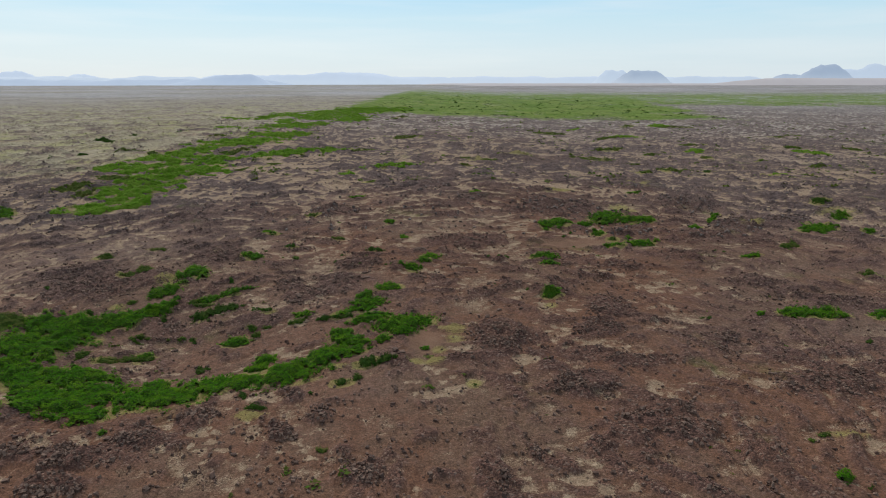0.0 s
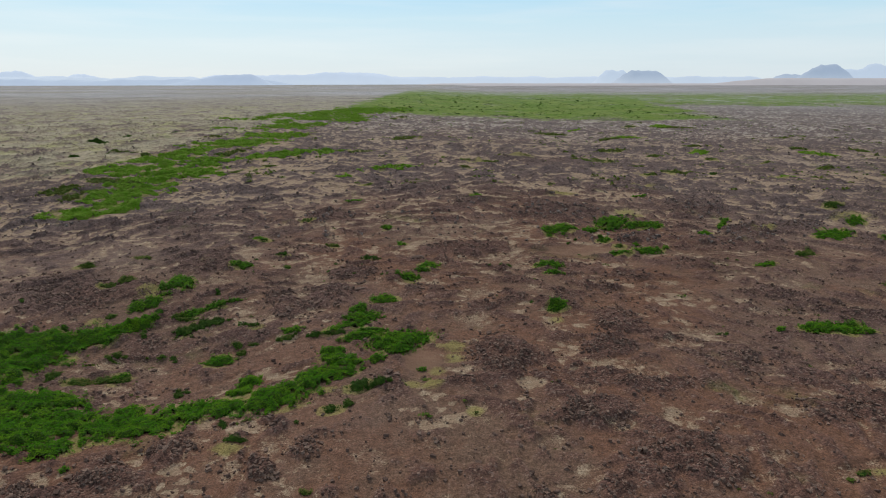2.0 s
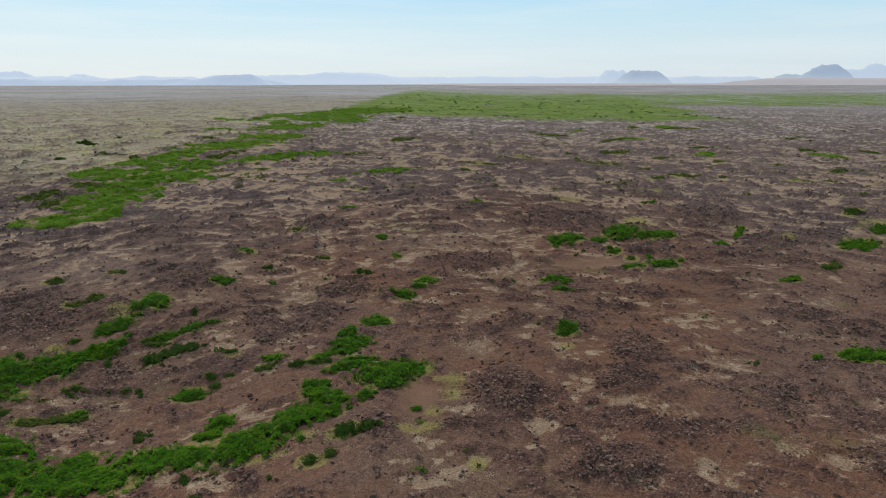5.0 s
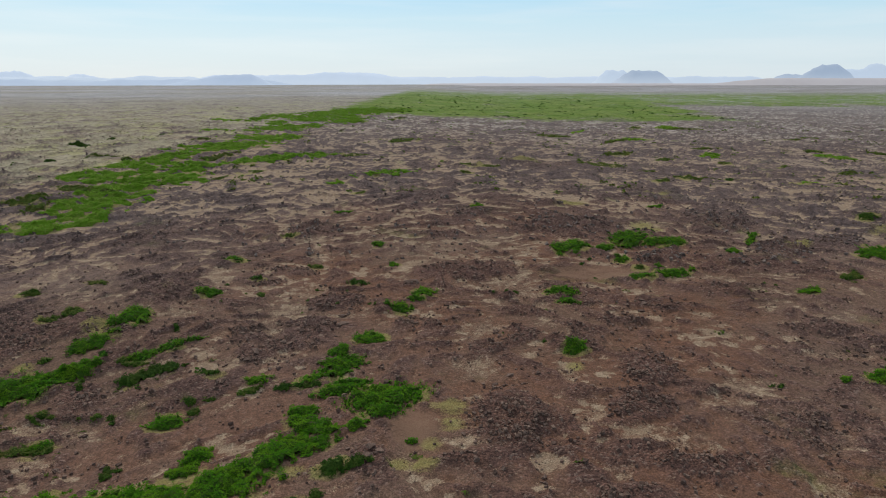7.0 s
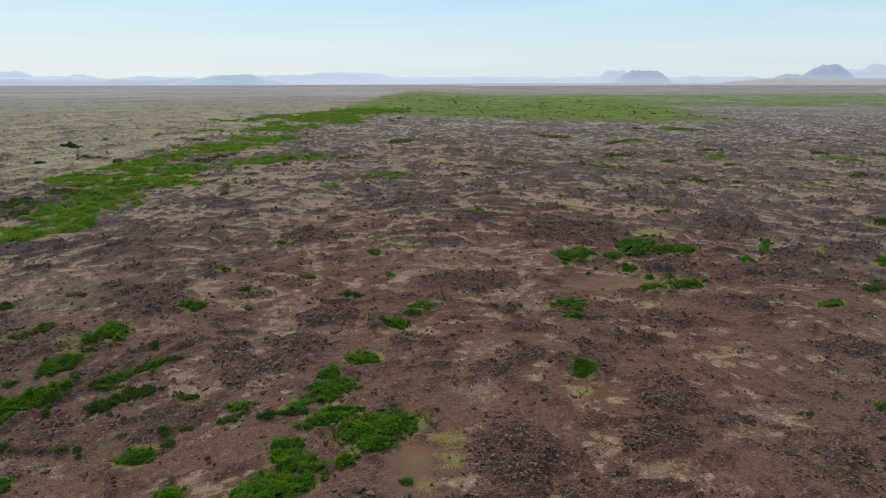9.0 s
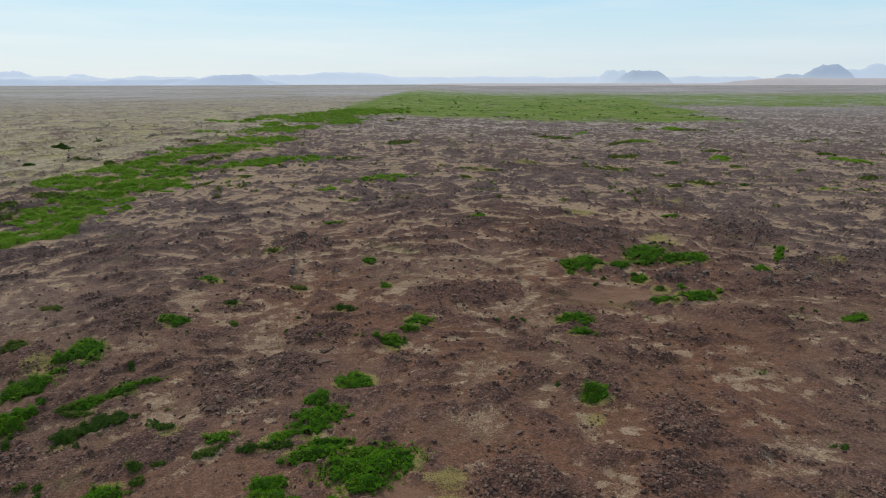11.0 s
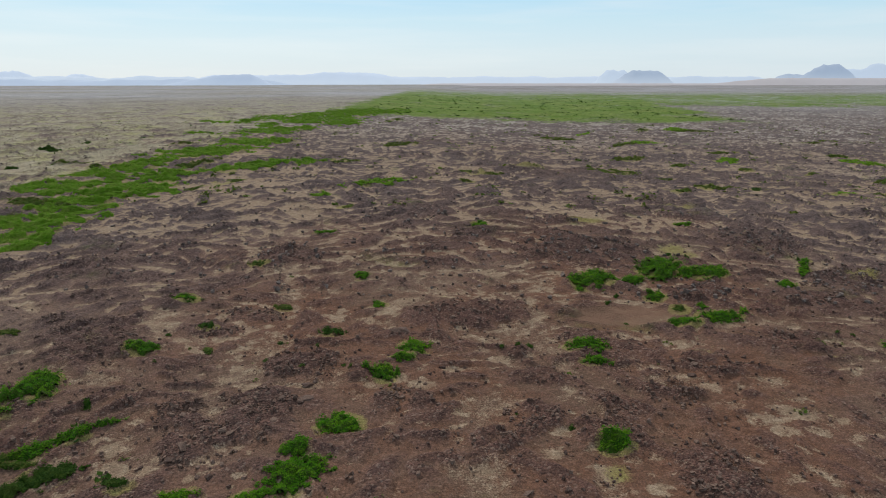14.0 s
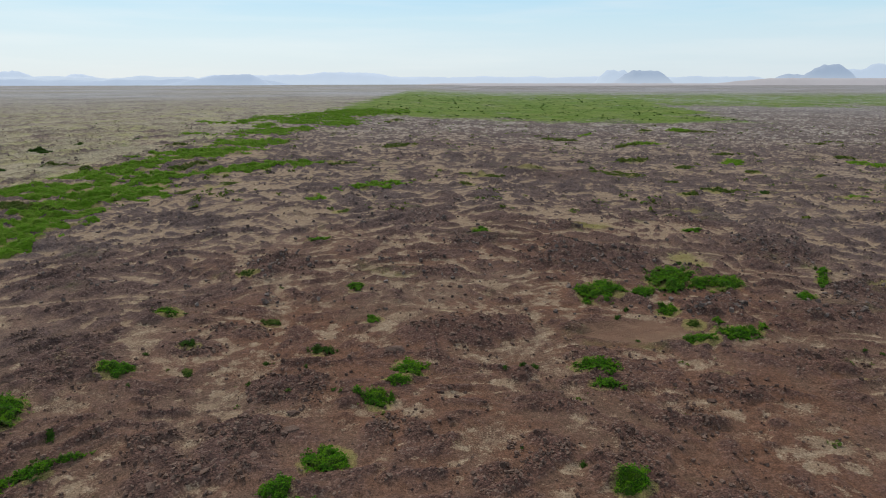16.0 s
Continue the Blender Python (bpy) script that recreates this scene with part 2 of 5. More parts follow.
    meadow = g.span(g.math('ADD', g.attribute("meadow"), g.math('MULTIPLY', g.math('SUBTRACT', g.noise(0.06, 6, 0.7), 0.5), 2.0)), 0.15, 0.75, 0.0, 0.92)
    sward = g.mix(g.span(g.noise(0.02, 6, 0.7), 0.35, 0.65), (0.092, 0.170, 0.016), (0.165, 0.215, 0.050))
    sward = g.mix(g.span(g.noise(0.09, 5, 0.7), 0.52, 0.66, 0.0, 0.8), sward, (0.062, 0.110, 0.018))
    colour = g.mix(meadow, colour, sward)
    grain = g.span(g.math('ADD', g.math('MULTIPLY', grit, 0.7), g.math('MULTIPLY', small, 0.3)), 0.36, 0.64, 0.62, 1.42)
    grain = g.math('ADD', g.math('MULTIPLY', g.math('SUBTRACT', grain, 1.0), g.math('SUBTRACT', 1.0, g.math('MULTIPLY', g.attribute("basin"), 0.8))), 1.0)
    colour = g.scaled(colour, grain)
    g.link(colour, g.p.inputs["Base Color"])
    lumps = g.math('SUBTRACT', g.math('ADD', g.math('MULTIPLY', grit, 0.3), g.math('MULTIPLY', small, 0.7)), g.math('MULTIPLY', clod.outputs["Distance"], g.math('MULTIPLY', stony, 0.6)))
    g.p.inputs["Specular IOR Level"].default_value = 0.04
    g.bump(lumps, 1.0, 0.24)
    return g.m


def stone_material(name, a, b):
    g = Nodes(name)
    n = g.node("ShaderNodeNewGeometry").outputs["Random Per Island"]
    o = g.node("ShaderNodeObjectInfo").outputs["Random"]
    grain = g.noise(14.0, 4, 0.7)
    lichen = g.span(g.noise(5.0, 4, 0.6), 0.58, 0.7, 0.0, 0.3)
    c = g.mix(g.math('FRACT', g.math('ADD', n, o), 0.0), a, b)
    c = g.mix(lichen, c, (0.20, 0.19, 0.17))
    g.link(g.scaled(c, g.span(grain, 0.3, 0.7, 0.7, 1.3)), g.p.inputs["Base Color"])
    g.bump(grain, 0.8, 0.04)
    return g.m


def leaf_material(name, a, b, c):
    g = Nodes(name)
    n = g.node("ShaderNodeNewGeometry").outputs["Random Per Island"]
    col = g.mix(n, a, b)
    col = g.mix(g.span(g.noise(0.75, 4, 0.6), 0.42, 0.68, 0.0, 0.75), col, c)
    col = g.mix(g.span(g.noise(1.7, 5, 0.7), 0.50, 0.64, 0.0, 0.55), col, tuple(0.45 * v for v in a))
    g.link(col, g.p.inputs["Base Color"])
    g.p.inputs["Roughness"].default_value, g.p.inputs["Specular IOR Level"].default_value = 0.9, 0.05
    lit = g.node("ShaderNodeBsdfTranslucent")
    g.link(col, lit.inputs[0])
    both = g.node("ShaderNodeMixShader")
    both.inputs[0].default_value = 0.35
    g.link(g.p.outputs[0], both.inputs[1])
    g.link(lit.outputs[0], both.inputs[2])
    g.link(both.outputs[0], g.t.nodes["Material Output"].inputs[0])
    return g.m


def hill_material(name, rock, haze_glow, haze=0.3):
    """Far hills: bare rock plus an emitted tint that stands in for haze, palest low down."""
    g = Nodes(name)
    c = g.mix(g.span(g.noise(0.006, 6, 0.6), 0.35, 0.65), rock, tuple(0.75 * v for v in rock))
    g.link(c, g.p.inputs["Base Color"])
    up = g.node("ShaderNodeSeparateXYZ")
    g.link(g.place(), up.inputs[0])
    low = tuple((1 - haze) * v + haze * w for v, w in zip(haze_glow, (0.60, 0.67, 0.74)))
    g.link(g.mix(g.span(up.outputs[2], 5.0, 95.0), low, haze_glow), g.p.inputs["Emission Color"])
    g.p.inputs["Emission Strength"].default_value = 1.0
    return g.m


GROUND = ground_material()
LAVA = stone_material("lava_stone", (0.082, 0.051, 0.042), (0.205, 0.137, 0.107))
GREY_LAVA = stone_material("grey_lava_stone", (0.080, 0.060, 0.054), (0.210, 0.168, 0.150))
SCORIA = stone_material("scoria", (0.080, 0.048, 0.038), (0.200, 0.125, 0.092))
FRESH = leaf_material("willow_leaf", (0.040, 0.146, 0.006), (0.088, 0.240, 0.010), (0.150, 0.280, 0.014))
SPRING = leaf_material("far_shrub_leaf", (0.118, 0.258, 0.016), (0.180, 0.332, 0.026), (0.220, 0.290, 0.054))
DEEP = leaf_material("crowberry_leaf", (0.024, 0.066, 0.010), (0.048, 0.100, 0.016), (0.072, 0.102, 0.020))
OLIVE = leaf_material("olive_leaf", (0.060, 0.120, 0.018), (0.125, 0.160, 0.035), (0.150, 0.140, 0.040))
TWIG = Nodes("twigs_and_litter")
TWIG.link(TWIG.mix(TWIG.span(TWIG.noise(3.0, 5, 0.7), 0.35, 0.65), (0.022, 0.062, 0.006), (0.060, 0.105, 0.012)), TWIG.p.inputs["Base Color"])
TWIG.bump(TWIG.noise(6.0, 4, 0.7), 1.0, 0.1)
TWIG = TWIG.m
# hills and far plain all glow in a haze tint
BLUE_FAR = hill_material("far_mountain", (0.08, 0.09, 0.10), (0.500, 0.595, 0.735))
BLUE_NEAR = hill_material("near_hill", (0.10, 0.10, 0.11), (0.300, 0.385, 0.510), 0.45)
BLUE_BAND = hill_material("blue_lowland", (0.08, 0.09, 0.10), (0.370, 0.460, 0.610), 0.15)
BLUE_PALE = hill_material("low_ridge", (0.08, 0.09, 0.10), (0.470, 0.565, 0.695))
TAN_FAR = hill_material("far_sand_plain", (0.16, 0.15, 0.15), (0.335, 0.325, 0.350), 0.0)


# ---- what grows and lies where (x, y, long and short half width, turn) ----
def pale(x, y, a, b, turn, gain=1.0):
    PALE.append((x, y, a, b, turn, gain))


def rubble(x, y, a, b, turn, gain=1.0):
    RUBBLE.append((x, y, a, b, turn, gain))


def yellow_moss(x, y, a, b, turn):
    YELLOW.append((x, y, a, b, turn, 1.0))


SHRUBS = []


def shrub(label, leaf, high, *spots, group="", kind="shrub", fine_leaf=1.0):
    """A low shrub or mat that covers some ovals of ground."""
    SHRUBS.append((label, leaf, high, spots, group, kind, fine_leaf))
    for s in spots:
        GREEN_SPOTS.append((*s, 1.0))
        if s[3] > 0.5:
            HALO.append((*s, 1.0))


# the green hollow
shrub('wide bright green willow thicket along a hollow edge', FRESH, 0.5, (-41.5, 60.6, 3.76, 2.7, 153), (-41.3, 55.7, 4.53, 2.83, 139), (-39.6, 60.2, 4.01, 2.86, 126), (-36.6, 63.4, 2.79, 2.1, 53), (-38.5, 57.0, 1.99, 1.33, 76), (-33.8, 66.5, 2.22, 1.18, 60), group='thickets in the hollow', kind='willow_thicket')
shrub('narrow bright green willow strip along the hollow edge', FRESH, 0.45, (-34.7, 71.5, 2.13, 1.07, 64), (-34.5, 65.8, 2.97, 1.41, 53), (-35.2, 71.5, 2.17, 1.01, 53), group='thickets in the hollow', kind='willow_thicket')
shrub('bright green willow shrub on the rim of the hollow', FRESH, 0.6, (-34.0, 77.8, 2.45, 1.55, 118), (-35.0, 75.9, 1.0, 0.8, 60))
shrub('long curved bright green willow thicket in a lava hollow', FRESH, 0.5, (-38.4, 50.4, 4.16, 2, 133), (-35, 47.6, 3.58, 1.88, 136), (-34, 49.8, 3.05, 2.08, 162), (-32.1, 45.3, 4.0, 2.4, 161), (-32.9, 50.8, 3.0, 1.63, 1), (-29.8, 46.9, 3.0, 2.89, 119), (-27.7, 42.9, 1.76, 1.33, 29), (-24.2, 46.8, 4.39, 2.24, 12), (-25.7, 49.4, 1.44, 0.98, 54), (-19.4, 49.6, 3.8, 1.69, 1), (-14.7, 50.5, 3.21, 1.92, 26), (-11.4, 54.3, 3.34, 1.49, 34), (-11.6, 55.0, 2.37, 1.39, 33), (-14.1, 52.2, 2.16, 1.15, 26), group='thickets in the hollow', kind='willow_thicket')
shrub('bright green willow thicket climbing out of the hollow', FRESH, 0.5, (-11.8, 59.5, 1.21, 0.91, 5), (-10.2, 57.1, 1.97, 0.85, 172), (-11.4, 58.3, 1.31, 0.79, 160), group='thickets in the hollow', kind='willow_thicket')
shrub('bright green willow mat between two gravel mounds', FRESH, 0.45, (-9.4, 62.7, 2.25, 0.85, 20), (-5.7, 61.4, 3.14, 1.97, 16), (-5.6, 59.3, 1.5, 0.97, 9), (-8.8, 63.8, 1.78, 0.42, 11), group='thickets in the hollow', kind='willow_thicket')
shrub('ragged green willow shrub on a gravel slope', FRESH, 0.45, (-10.2, 67.1, 2.07, 1.5, 30), (-10.9, 69.7, 1.05, 0.76, 5), (-10.6, 65.4, 1.11, 0.64, 27))
shrub('bright green willow shrub beside a lava outcrop', FRESH, 0.4, (-12.3, 64.6, 1.37, 0.77, 43))
shrub('low dark willow shrub below the gravel slope', DEEP, 0.3, (-14.3, 63.6, 0.87, 0.41, 1), (-12.2, 63.6, 1.28, 0.36, 178))
shrub('low bright green willow shrub on brown lava gravel', FRESH, 0.4, (-7.2, 57.3, 0.88, 0.66, 18))
shrub('leafy round green willow shrub on bare gravel', FRESH, 0.5, (-8.6, 72.7, 1.46, 1.4, 116))
shrub('thin green willow strip among lava stones', FRESH, 0.38, (-29.2, 69.9, 1.57, 0.72, 44), (-27.5, 71.5, 1.41, 0.69, 29), (-25.9, 73.0, 1.27, 0.27, 34))
shrub('low olive shrub strip among lava stones', OLIVE, 0.3, (-30.3, 69.1, 1.12, 0.39, 40), (-29.4, 68.5, 1.74, 0.31, 7))
shrub('dark green crowberry mat among lava stones', DEEP, 0.38, (-28.4, 66.1, 1.52, 0.84, 42), (-26.6, 67.6, 1.76, 1.0, 23))
shrub('round bright green willow shrub on brown soil', FRESH, 0.5, (-22.5, 59.7, 1.51, 0.88, 5))
shrub('low green willow strip inside the ring of thicket', OLIVE, 0.35, (-32.8, 54.9, 1.24, 0.6, 29), (-30.7, 55.9, 1.69, 0.74, 10))
shrub('faded olive shrub on brown soil', OLIVE, 0.28, (-35.8, 55.5, 1.09, 0.38, 86))
shrub('faded olive shrub on stony soil', OLIVE, 0.25, (-32.9, 59.6, 1.07, 0.22, 159))
shrub('low bright green willow shrub on brown lava gravel', FRESH, 0.35, (-17.8, 54.3, 1.19, 0.7, 26), (-18.2, 52.7, 1.16, 0.54, 7))
shrub('low bright green willow shrub on brown lava gravel', FRESH, 0.32, (-17.0, 65.1, 1.23, 0.67, 173))
shrub('olive willow patch beside a lava outcrop', OLIVE, 0.3, (-17.3, 63.6, 1.12, 0.49, 14))
shrub('sparse olive green shrub among stones', OLIVE, 0.3, (-21.6, 62.2, 0.65, 0.41, 164), (-20.8, 61.0, 0.59, 0.42, 175))
shrub('small olive green shrub among stones', OLIVE, 0.28, (-20.2, 62.7, 0.68, 0.2, 15))
shrub('small dark shrub among lava stones', DEEP, 0.3, (-21.7, 66.5, 1.07, 0.6, 158))
shrub('reddish olive dwarf birch at the hollow edge', OLIVE, 0.42, (-46.6, 60.7, 2.65, 1.46, 139))
shrub('dark green shrub beside a lava outcrop', DEEP, 0.42, (-7.8, 52.2, 0.98, 0.83, 15), (-6.4, 52.2, 1.05, 0.4, 5))
shrub('dark low shrub below the thicket', DEEP, 0.3, (-9.5, 48.7, 0.68, 0.54, 15))
shrub('dark shrub tuft below the thicket', DEEP, 0.3, (-8.3, 49.5, 0.59, 0.38, 57))
shrub('isolated dark green crowberry cushion', DEEP, 0.35, (-15.2, 44.2, 0.89, 0.31, 180))
shrub('green willow shrub beside the thicket', FRESH, 0.4, (-17.9, 55.1, 1.07, 0.66, 13))
shrub('green willow shrub on stony soil', FRESH, 0.35, (-18.1, 53.0, 1.13, 0.51, 9))
shrub('low bright green willow shrub on brown lava gravel', FRESH, 0.3, (-25.1, 40.4, 0.37, 0.25, 46))
shrub('bright green willow strip on stony soil', FRESH, 0.38, (-30.3, 56.3, 1.1, 0.5, 43))
shrub('small dark tuft on stony soil', DEEP, 0.25, (-22.9, 53.4, 0.41, 0.38, 24))
shrub('small olive tuft on soil', OLIVE, 0.22, (-28.4, 60.5, 0.45, 0.26, 23))
shrub('small olive tuft on soil', OLIVE, 0.22, (-32.6, 60.3, 0.54, 0.47, 142))
shrub('small olive tuft on stony soil', OLIVE, 0.22, (-31.7, 60.0, 0.33, 0.3, 49))
shrub('small olive tuft on pale silt', OLIVE, 0.22, (-8.8, 38.3, 0.42, 0.27, 173))
shrub('dark heather cushion at the thicket edge', DEEP, 0.3, (-23.1, 52.5, 0.5, 0.48, 135))
shrub('small green tuft in the dry basin', FRESH, 0.28, (-3.0, 55.3, 0.46, 0.36, 26))
shrub('olive shrub on dark lava', OLIVE, 0.3, (-42.1, 76.1, 1.06, 0.72, 67))
shrub('olive shrub on dark lava', OLIVE, 0.3, (-41.1, 78.0, 1.12, 1.12, 10))
shrub('flat olive shrub on grey lava', OLIVE, 0.25, (-43.9, 87.7, 1.45, 0.74, 172))
shrub('flat olive shrub on grey lava', OLIVE, 0.25, (-49.4, 83.6, 1.22, 0.91, 180))
shrub('olive tuft on the hollow edge', OLIVE, 0.3, (-37.4, 68.1, 0.7, 0.37, 74))
# shrubs on the open plain ahead
shrub('round bright green willow shrub beside a lava slab', FRESH, 0.5, (-4.3, 86.7, 1.46, 1.25, 103))
shrub('small dark green willow shrub', FRESH, 0.4, (-5.2, 83.9, 0.97, 0.84, 169))
shrub('bright green willow shrub with a pale grass rim', FRESH, 0.45, (-6.5, 81, 1.18, 1.06, 147), (-8, 81.3, 0.45, 0.39, 156), (-5.4, 81.4, 0.35, 0.27, 176))
shrub('isolated bright green willow shrub on gravel', FRESH, 0.55, (10.7, 71.2, 1.18, 0.87, 39))
shrub('oval green willow shrub on reddish silt', FRESH, 0.45, (11.8, 88.1, 1.99, 1.05, 8), (12.5, 86.4, 0.49, 0.31, 13))
shrub('small green willow shrub beside pale stones', FRESH, 0.4, (11.9, 84.7, 1.18, 0.74, 13), (13.1, 83.9, 0.35, 0.26, 33))
shrub('round bright green willow shrub on reddish silt', FRESH, 0.55, (15.7, 106.4, 3.31, 2.3, 63))
shrub('large bright green willow shrub on reddish silt', FRESH, 0.6, (25.2, 112, 4.03, 2.47, 58), (24.4, 108.3, 1.89, 1.3, 34), (20.8, 107.1, 1.74, 1.16, 22))
shrub('bright green willow shrub with a yellow grass rim', FRESH, 0.5, (31.1, 110.5, 3.04, 1.89, 45), (28.1, 109.7, 1.77, 1.17, 38))
shrub('low bright green willow shrub on brown lava gravel', FRESH, 0.4, (21.8, 101.8, 1.35, 0.93, 47))
shrub('low bright green willow shrub on brown lava gravel', FRESH, 0.4, (22.8, 94.3, 1.68, 0.89, 12))
shrub('oval dark green willow shrub', FRESH, 0.45, (27.1, 96, 2.26, 1.29, 18), (30.1, 97.6, 1, 0.49, 56))
shrub('small olive shrub on pale silt', OLIVE, 0.3, (23.3, 97.8, 0.9, 0.59, 50))
shrub('low bright green willow shrub on brown lava gravel', FRESH, 0.35, (26, 98.5, 0.88, 0.5, 56))
shrub('narrow green willow shrub on pale silt', FRESH, 0.4, (44, 112.8, 2.95, 0.59, 61), (46.2, 117.2, 2.16, 0.62, 59))
shrub('low bright green willow shrub on brown lava gravel', FRESH, 0.35, (39.1, 107.3, 1.58, 0.89, 41))
shrub('dark shrub patch on a gravel mound', DEEP, 0.35, (-12.7, 90, 1.25, 0.72, 177))
shrub('low bright green willow shrub on brown lava gravel', FRESH, 0.4, (-29, 84.7, 1.57, 0.92, 162))
shrub('small olive shrub among lava stones', OLIVE, 0.35, (-22.9, 84.7, 0.9, 0.43, 121))
shrub('small dark shrub among lava stones', DEEP, 0.35, (-25.1, 89.9, 0.86, 0.56, 159))
shrub('low bright green willow shrub on brown lava gravel', FRESH, 0.35, (-30.6, 97.5, 1.36, 0.76, 169))
shrub('flat olive shrub on pale silt', OLIVE, 0.3, (-19.4, 96.4, 1.08, 0.74, 166))
shrub('low bright green willow shrub on brown lava gravel', FRESH, 0.35, (-12.6, 107.3, 1.21, 0.97, 116))
shrub('low bright green willow shrub on brown lava gravel', FRESH, 0.35, (-9.2, 97.7, 1.07, 0.69, 103))
shrub('low bright green willow shrub on brown lava gravel', FRESH, 0.35, (2.5, 132.6, 1.98, 1.3, 84))
shrub('low bright green willow shrub on brown lava gravel', FRESH, 0.35, (-21.7, 127.3, 1.89, 1.49, 140))
shrub('flat olive shrub on pale silt', OLIVE, 0.3, (-27.1, 111.6, 1.35, 0.88, 164))
shrub('low bright green willow shrub on brown lava gravel', FRESH, 0.35, (36.5, 137.8, 2.22, 1.19, 56))
shrub('long green willow strip on the gravel slope', FRESH, 0.45, (36.8, 67.7, 2.33, 1.35, 35), (39.1, 67.5, 2.34, 1.23, 17), (40.8, 66.6, 1.28, 0.61, 13))
shrub('dark green cushion on pale silt', DEEP, 0.4, (39.3, 59.1, 0.76, 0.3, 51))
shrub('small green shrub on pale silt', FRESH, 0.35, (32.4, 66.6, 0.69, 0.39, 45))
shrub('low bright green willow shrub on brown lava gravel', FRESH, 0.4, (45.4, 67, 1.5, 0.86, 24))
shrub('isolated green willow shrub on gravel', FRESH, 0.45, (24.2, 36.3, 0.78, 0.43, 32))
shrub('small green shrub on pale silt', OLIVE, 0.3, (25.7, 41.4, 0.55, 0.27, 15))
shrub('bright green willow shrub on yellowish moss', FRESH, 0.45, (59.2, 106.5, 4.07, 2.27, 40))
shrub('low bright green willow shrub on brown lava gravel', FRESH, 0.4, (67.9, 115.7, 3.32, 1.26, 54))
shrub('olive shrub on yellowish moss', OLIVE, 0.35, (72.8, 131.7, 3.71, 1.53, 54))
shrub('low bright green willow shrub on brown lava gravel', FRESH, 0.35, (65.8, 103.6, 1.75, 0.79, 48))
shrub('olive shrub on a gravel mound', OLIVE, 0.35, (49.1, 95.2, 2.21, 1.23, 47))
shrub('low bright green willow shrub on brown lava gravel', FRESH, 0.35, (41.1, 89.6, 1.69, 1.07, 32))
shrub('low bright green willow shrub on brown lava gravel', OLIVE, 0.35, (51.7, 80.3, 1.25, 0.69, 39))
shrub('low bright green willow shrub on brown lava gravel', FRESH, 0.4, (-84.9, 112.7, 4.57, 1.51, 131))
# far patches
shrub('broad bright green shrub strip along the lava edge', SPRING, 0.5, (-71.2, 116.4, 4.95, 4.5, 51), (-67.5, 122.7, 4.3, 5.2, 38), (-72.5, 136.2, 7.21, 8.74, 158), (-68.6, 127.0, 4.02, 3.96, 54), group='green strip along the lava edge', fine_leaf=1.8)
shrub('ragged olive shrub fringe along the lava edge', OLIVE, 0.4, (-86.7, 137.4, 4.47, 3.09, 81), (-80.2, 129.7, 3.56, 1.62, 98), (-81.0, 138.3, 4.17, 0.56, 71), (-82.7, 150.2, 9.04, 2.59, 155), group='green strip along the lava edge', fine_leaf=1.8)
shrub('broad bright green shrub strip along the lava edge', SPRING, 0.5, (-76.4, 150.0, 6.62, 8.87, 12), (-71.2, 146.0, 5.72, 2.81, 64), (-89.4, 165.8, 8.01, 9.37, 59), (-85.0, 174.4, 5.98, 4.02, 42), group='green strip along the lava edge', fine_leaf=1.9)
shrub('broad bright green shrub strip along the lava edge', SPRING, 0.5, (-72.6, 166.5, 9.69, 8.76, 63), (-74.2, 174.3, 11.13, 4.44, 69), group='green strip along the lava edge', fine_leaf=2.0)
shrub('broad bright green shrub strip along the lava edge', SPRING, 0.5, (-88.6, 190.2, 9.14, 8.74, 39), (-85.9, 203.5, 11.67, 4.78, 85), (-82.9, 221.2, 11.68, 9.95, 75), group='green strip along the lava edge', fine_leaf=2.5)
shrub('thin green shrub strip branching over the lava', SPRING, 0.5, (-73.7, 186.5, 7.55, 5.3, 31), (-63.9, 193.9, 7.91, 4.39, 35), (-52.8, 205.6, 13.42, 5.2, 51), group='green strip along the lava edge', fine_leaf=2.4)
shrub('broad bright green shrub strip along the lava edge', SPRING, 0.35, (-76.2, 232.2, 13.43, 9.18, 66), (-85.0, 255.9, 10.83, 4.13, 89), (-75.9, 261.2, 13.56, 11.84, 57), group='green strip along the lava edge', fine_leaf=3.1)
shrub('broad bright green shrub strip along the lava edge', SPRING, 0.35, (-83.0, 309.3, 27.23, 9.91, 83), (-94.0, 333.0, 18.89, 4.72, 97), group='green strip along the lava edge', fine_leaf=4.0)
shrub('broad bright green shrub strip along the lava edge', SPRING, 0.35, (-90.9, 396.5, 36.5, 27.37, 114), (-85.4, 434.9, 41.6, 19.87, 72), (-75.1, 498.9, 56.54, 22.41, 71), group='green strip along the lava edge', fine_leaf=5.0)
shrub('ragged olive shrub fringe along the lava edge', OLIVE, 0.4, (-72.9, 200.5, 7.25, 2.58, 80), (-85.4, 204.1, 4.74, 1.58, 77), group='green strip along the lava edge', fine_leaf=2.5)
shrub('bright green shrub clump on pale heath', SPRING, 0.35, (-124.2, 356.8, 17.32, 5.07, 141), group='green strip along the lava edge', fine_leaf=4.5)
shrub('bright green shrub clump on pale heath', SPRING, 0.35, (-104.9, 283.5, 8.94, 4.76, 152), group='green strip along the lava edge', fine_leaf=3.5)
shrub('bright green shrub clump on pale heath', SPRING, 0.35, (-116.2, 378.0, 24.27, 3.35, 98), group='green strip along the lava edge', fine_leaf=4.8)
shrub('dark green shrub clump on pale heath', DEEP, 0.5, (-130.1, 225.1, 4.38, 2.76, 153), group='green strip along the lava edge', fine_leaf=2.8)
shrub('dark green shrub clump on pale heath', DEEP, 0.35, (-128.1, 242.9, 2.26, 1.62, 100), group='green strip along the lava edge', fine_leaf=3.0)
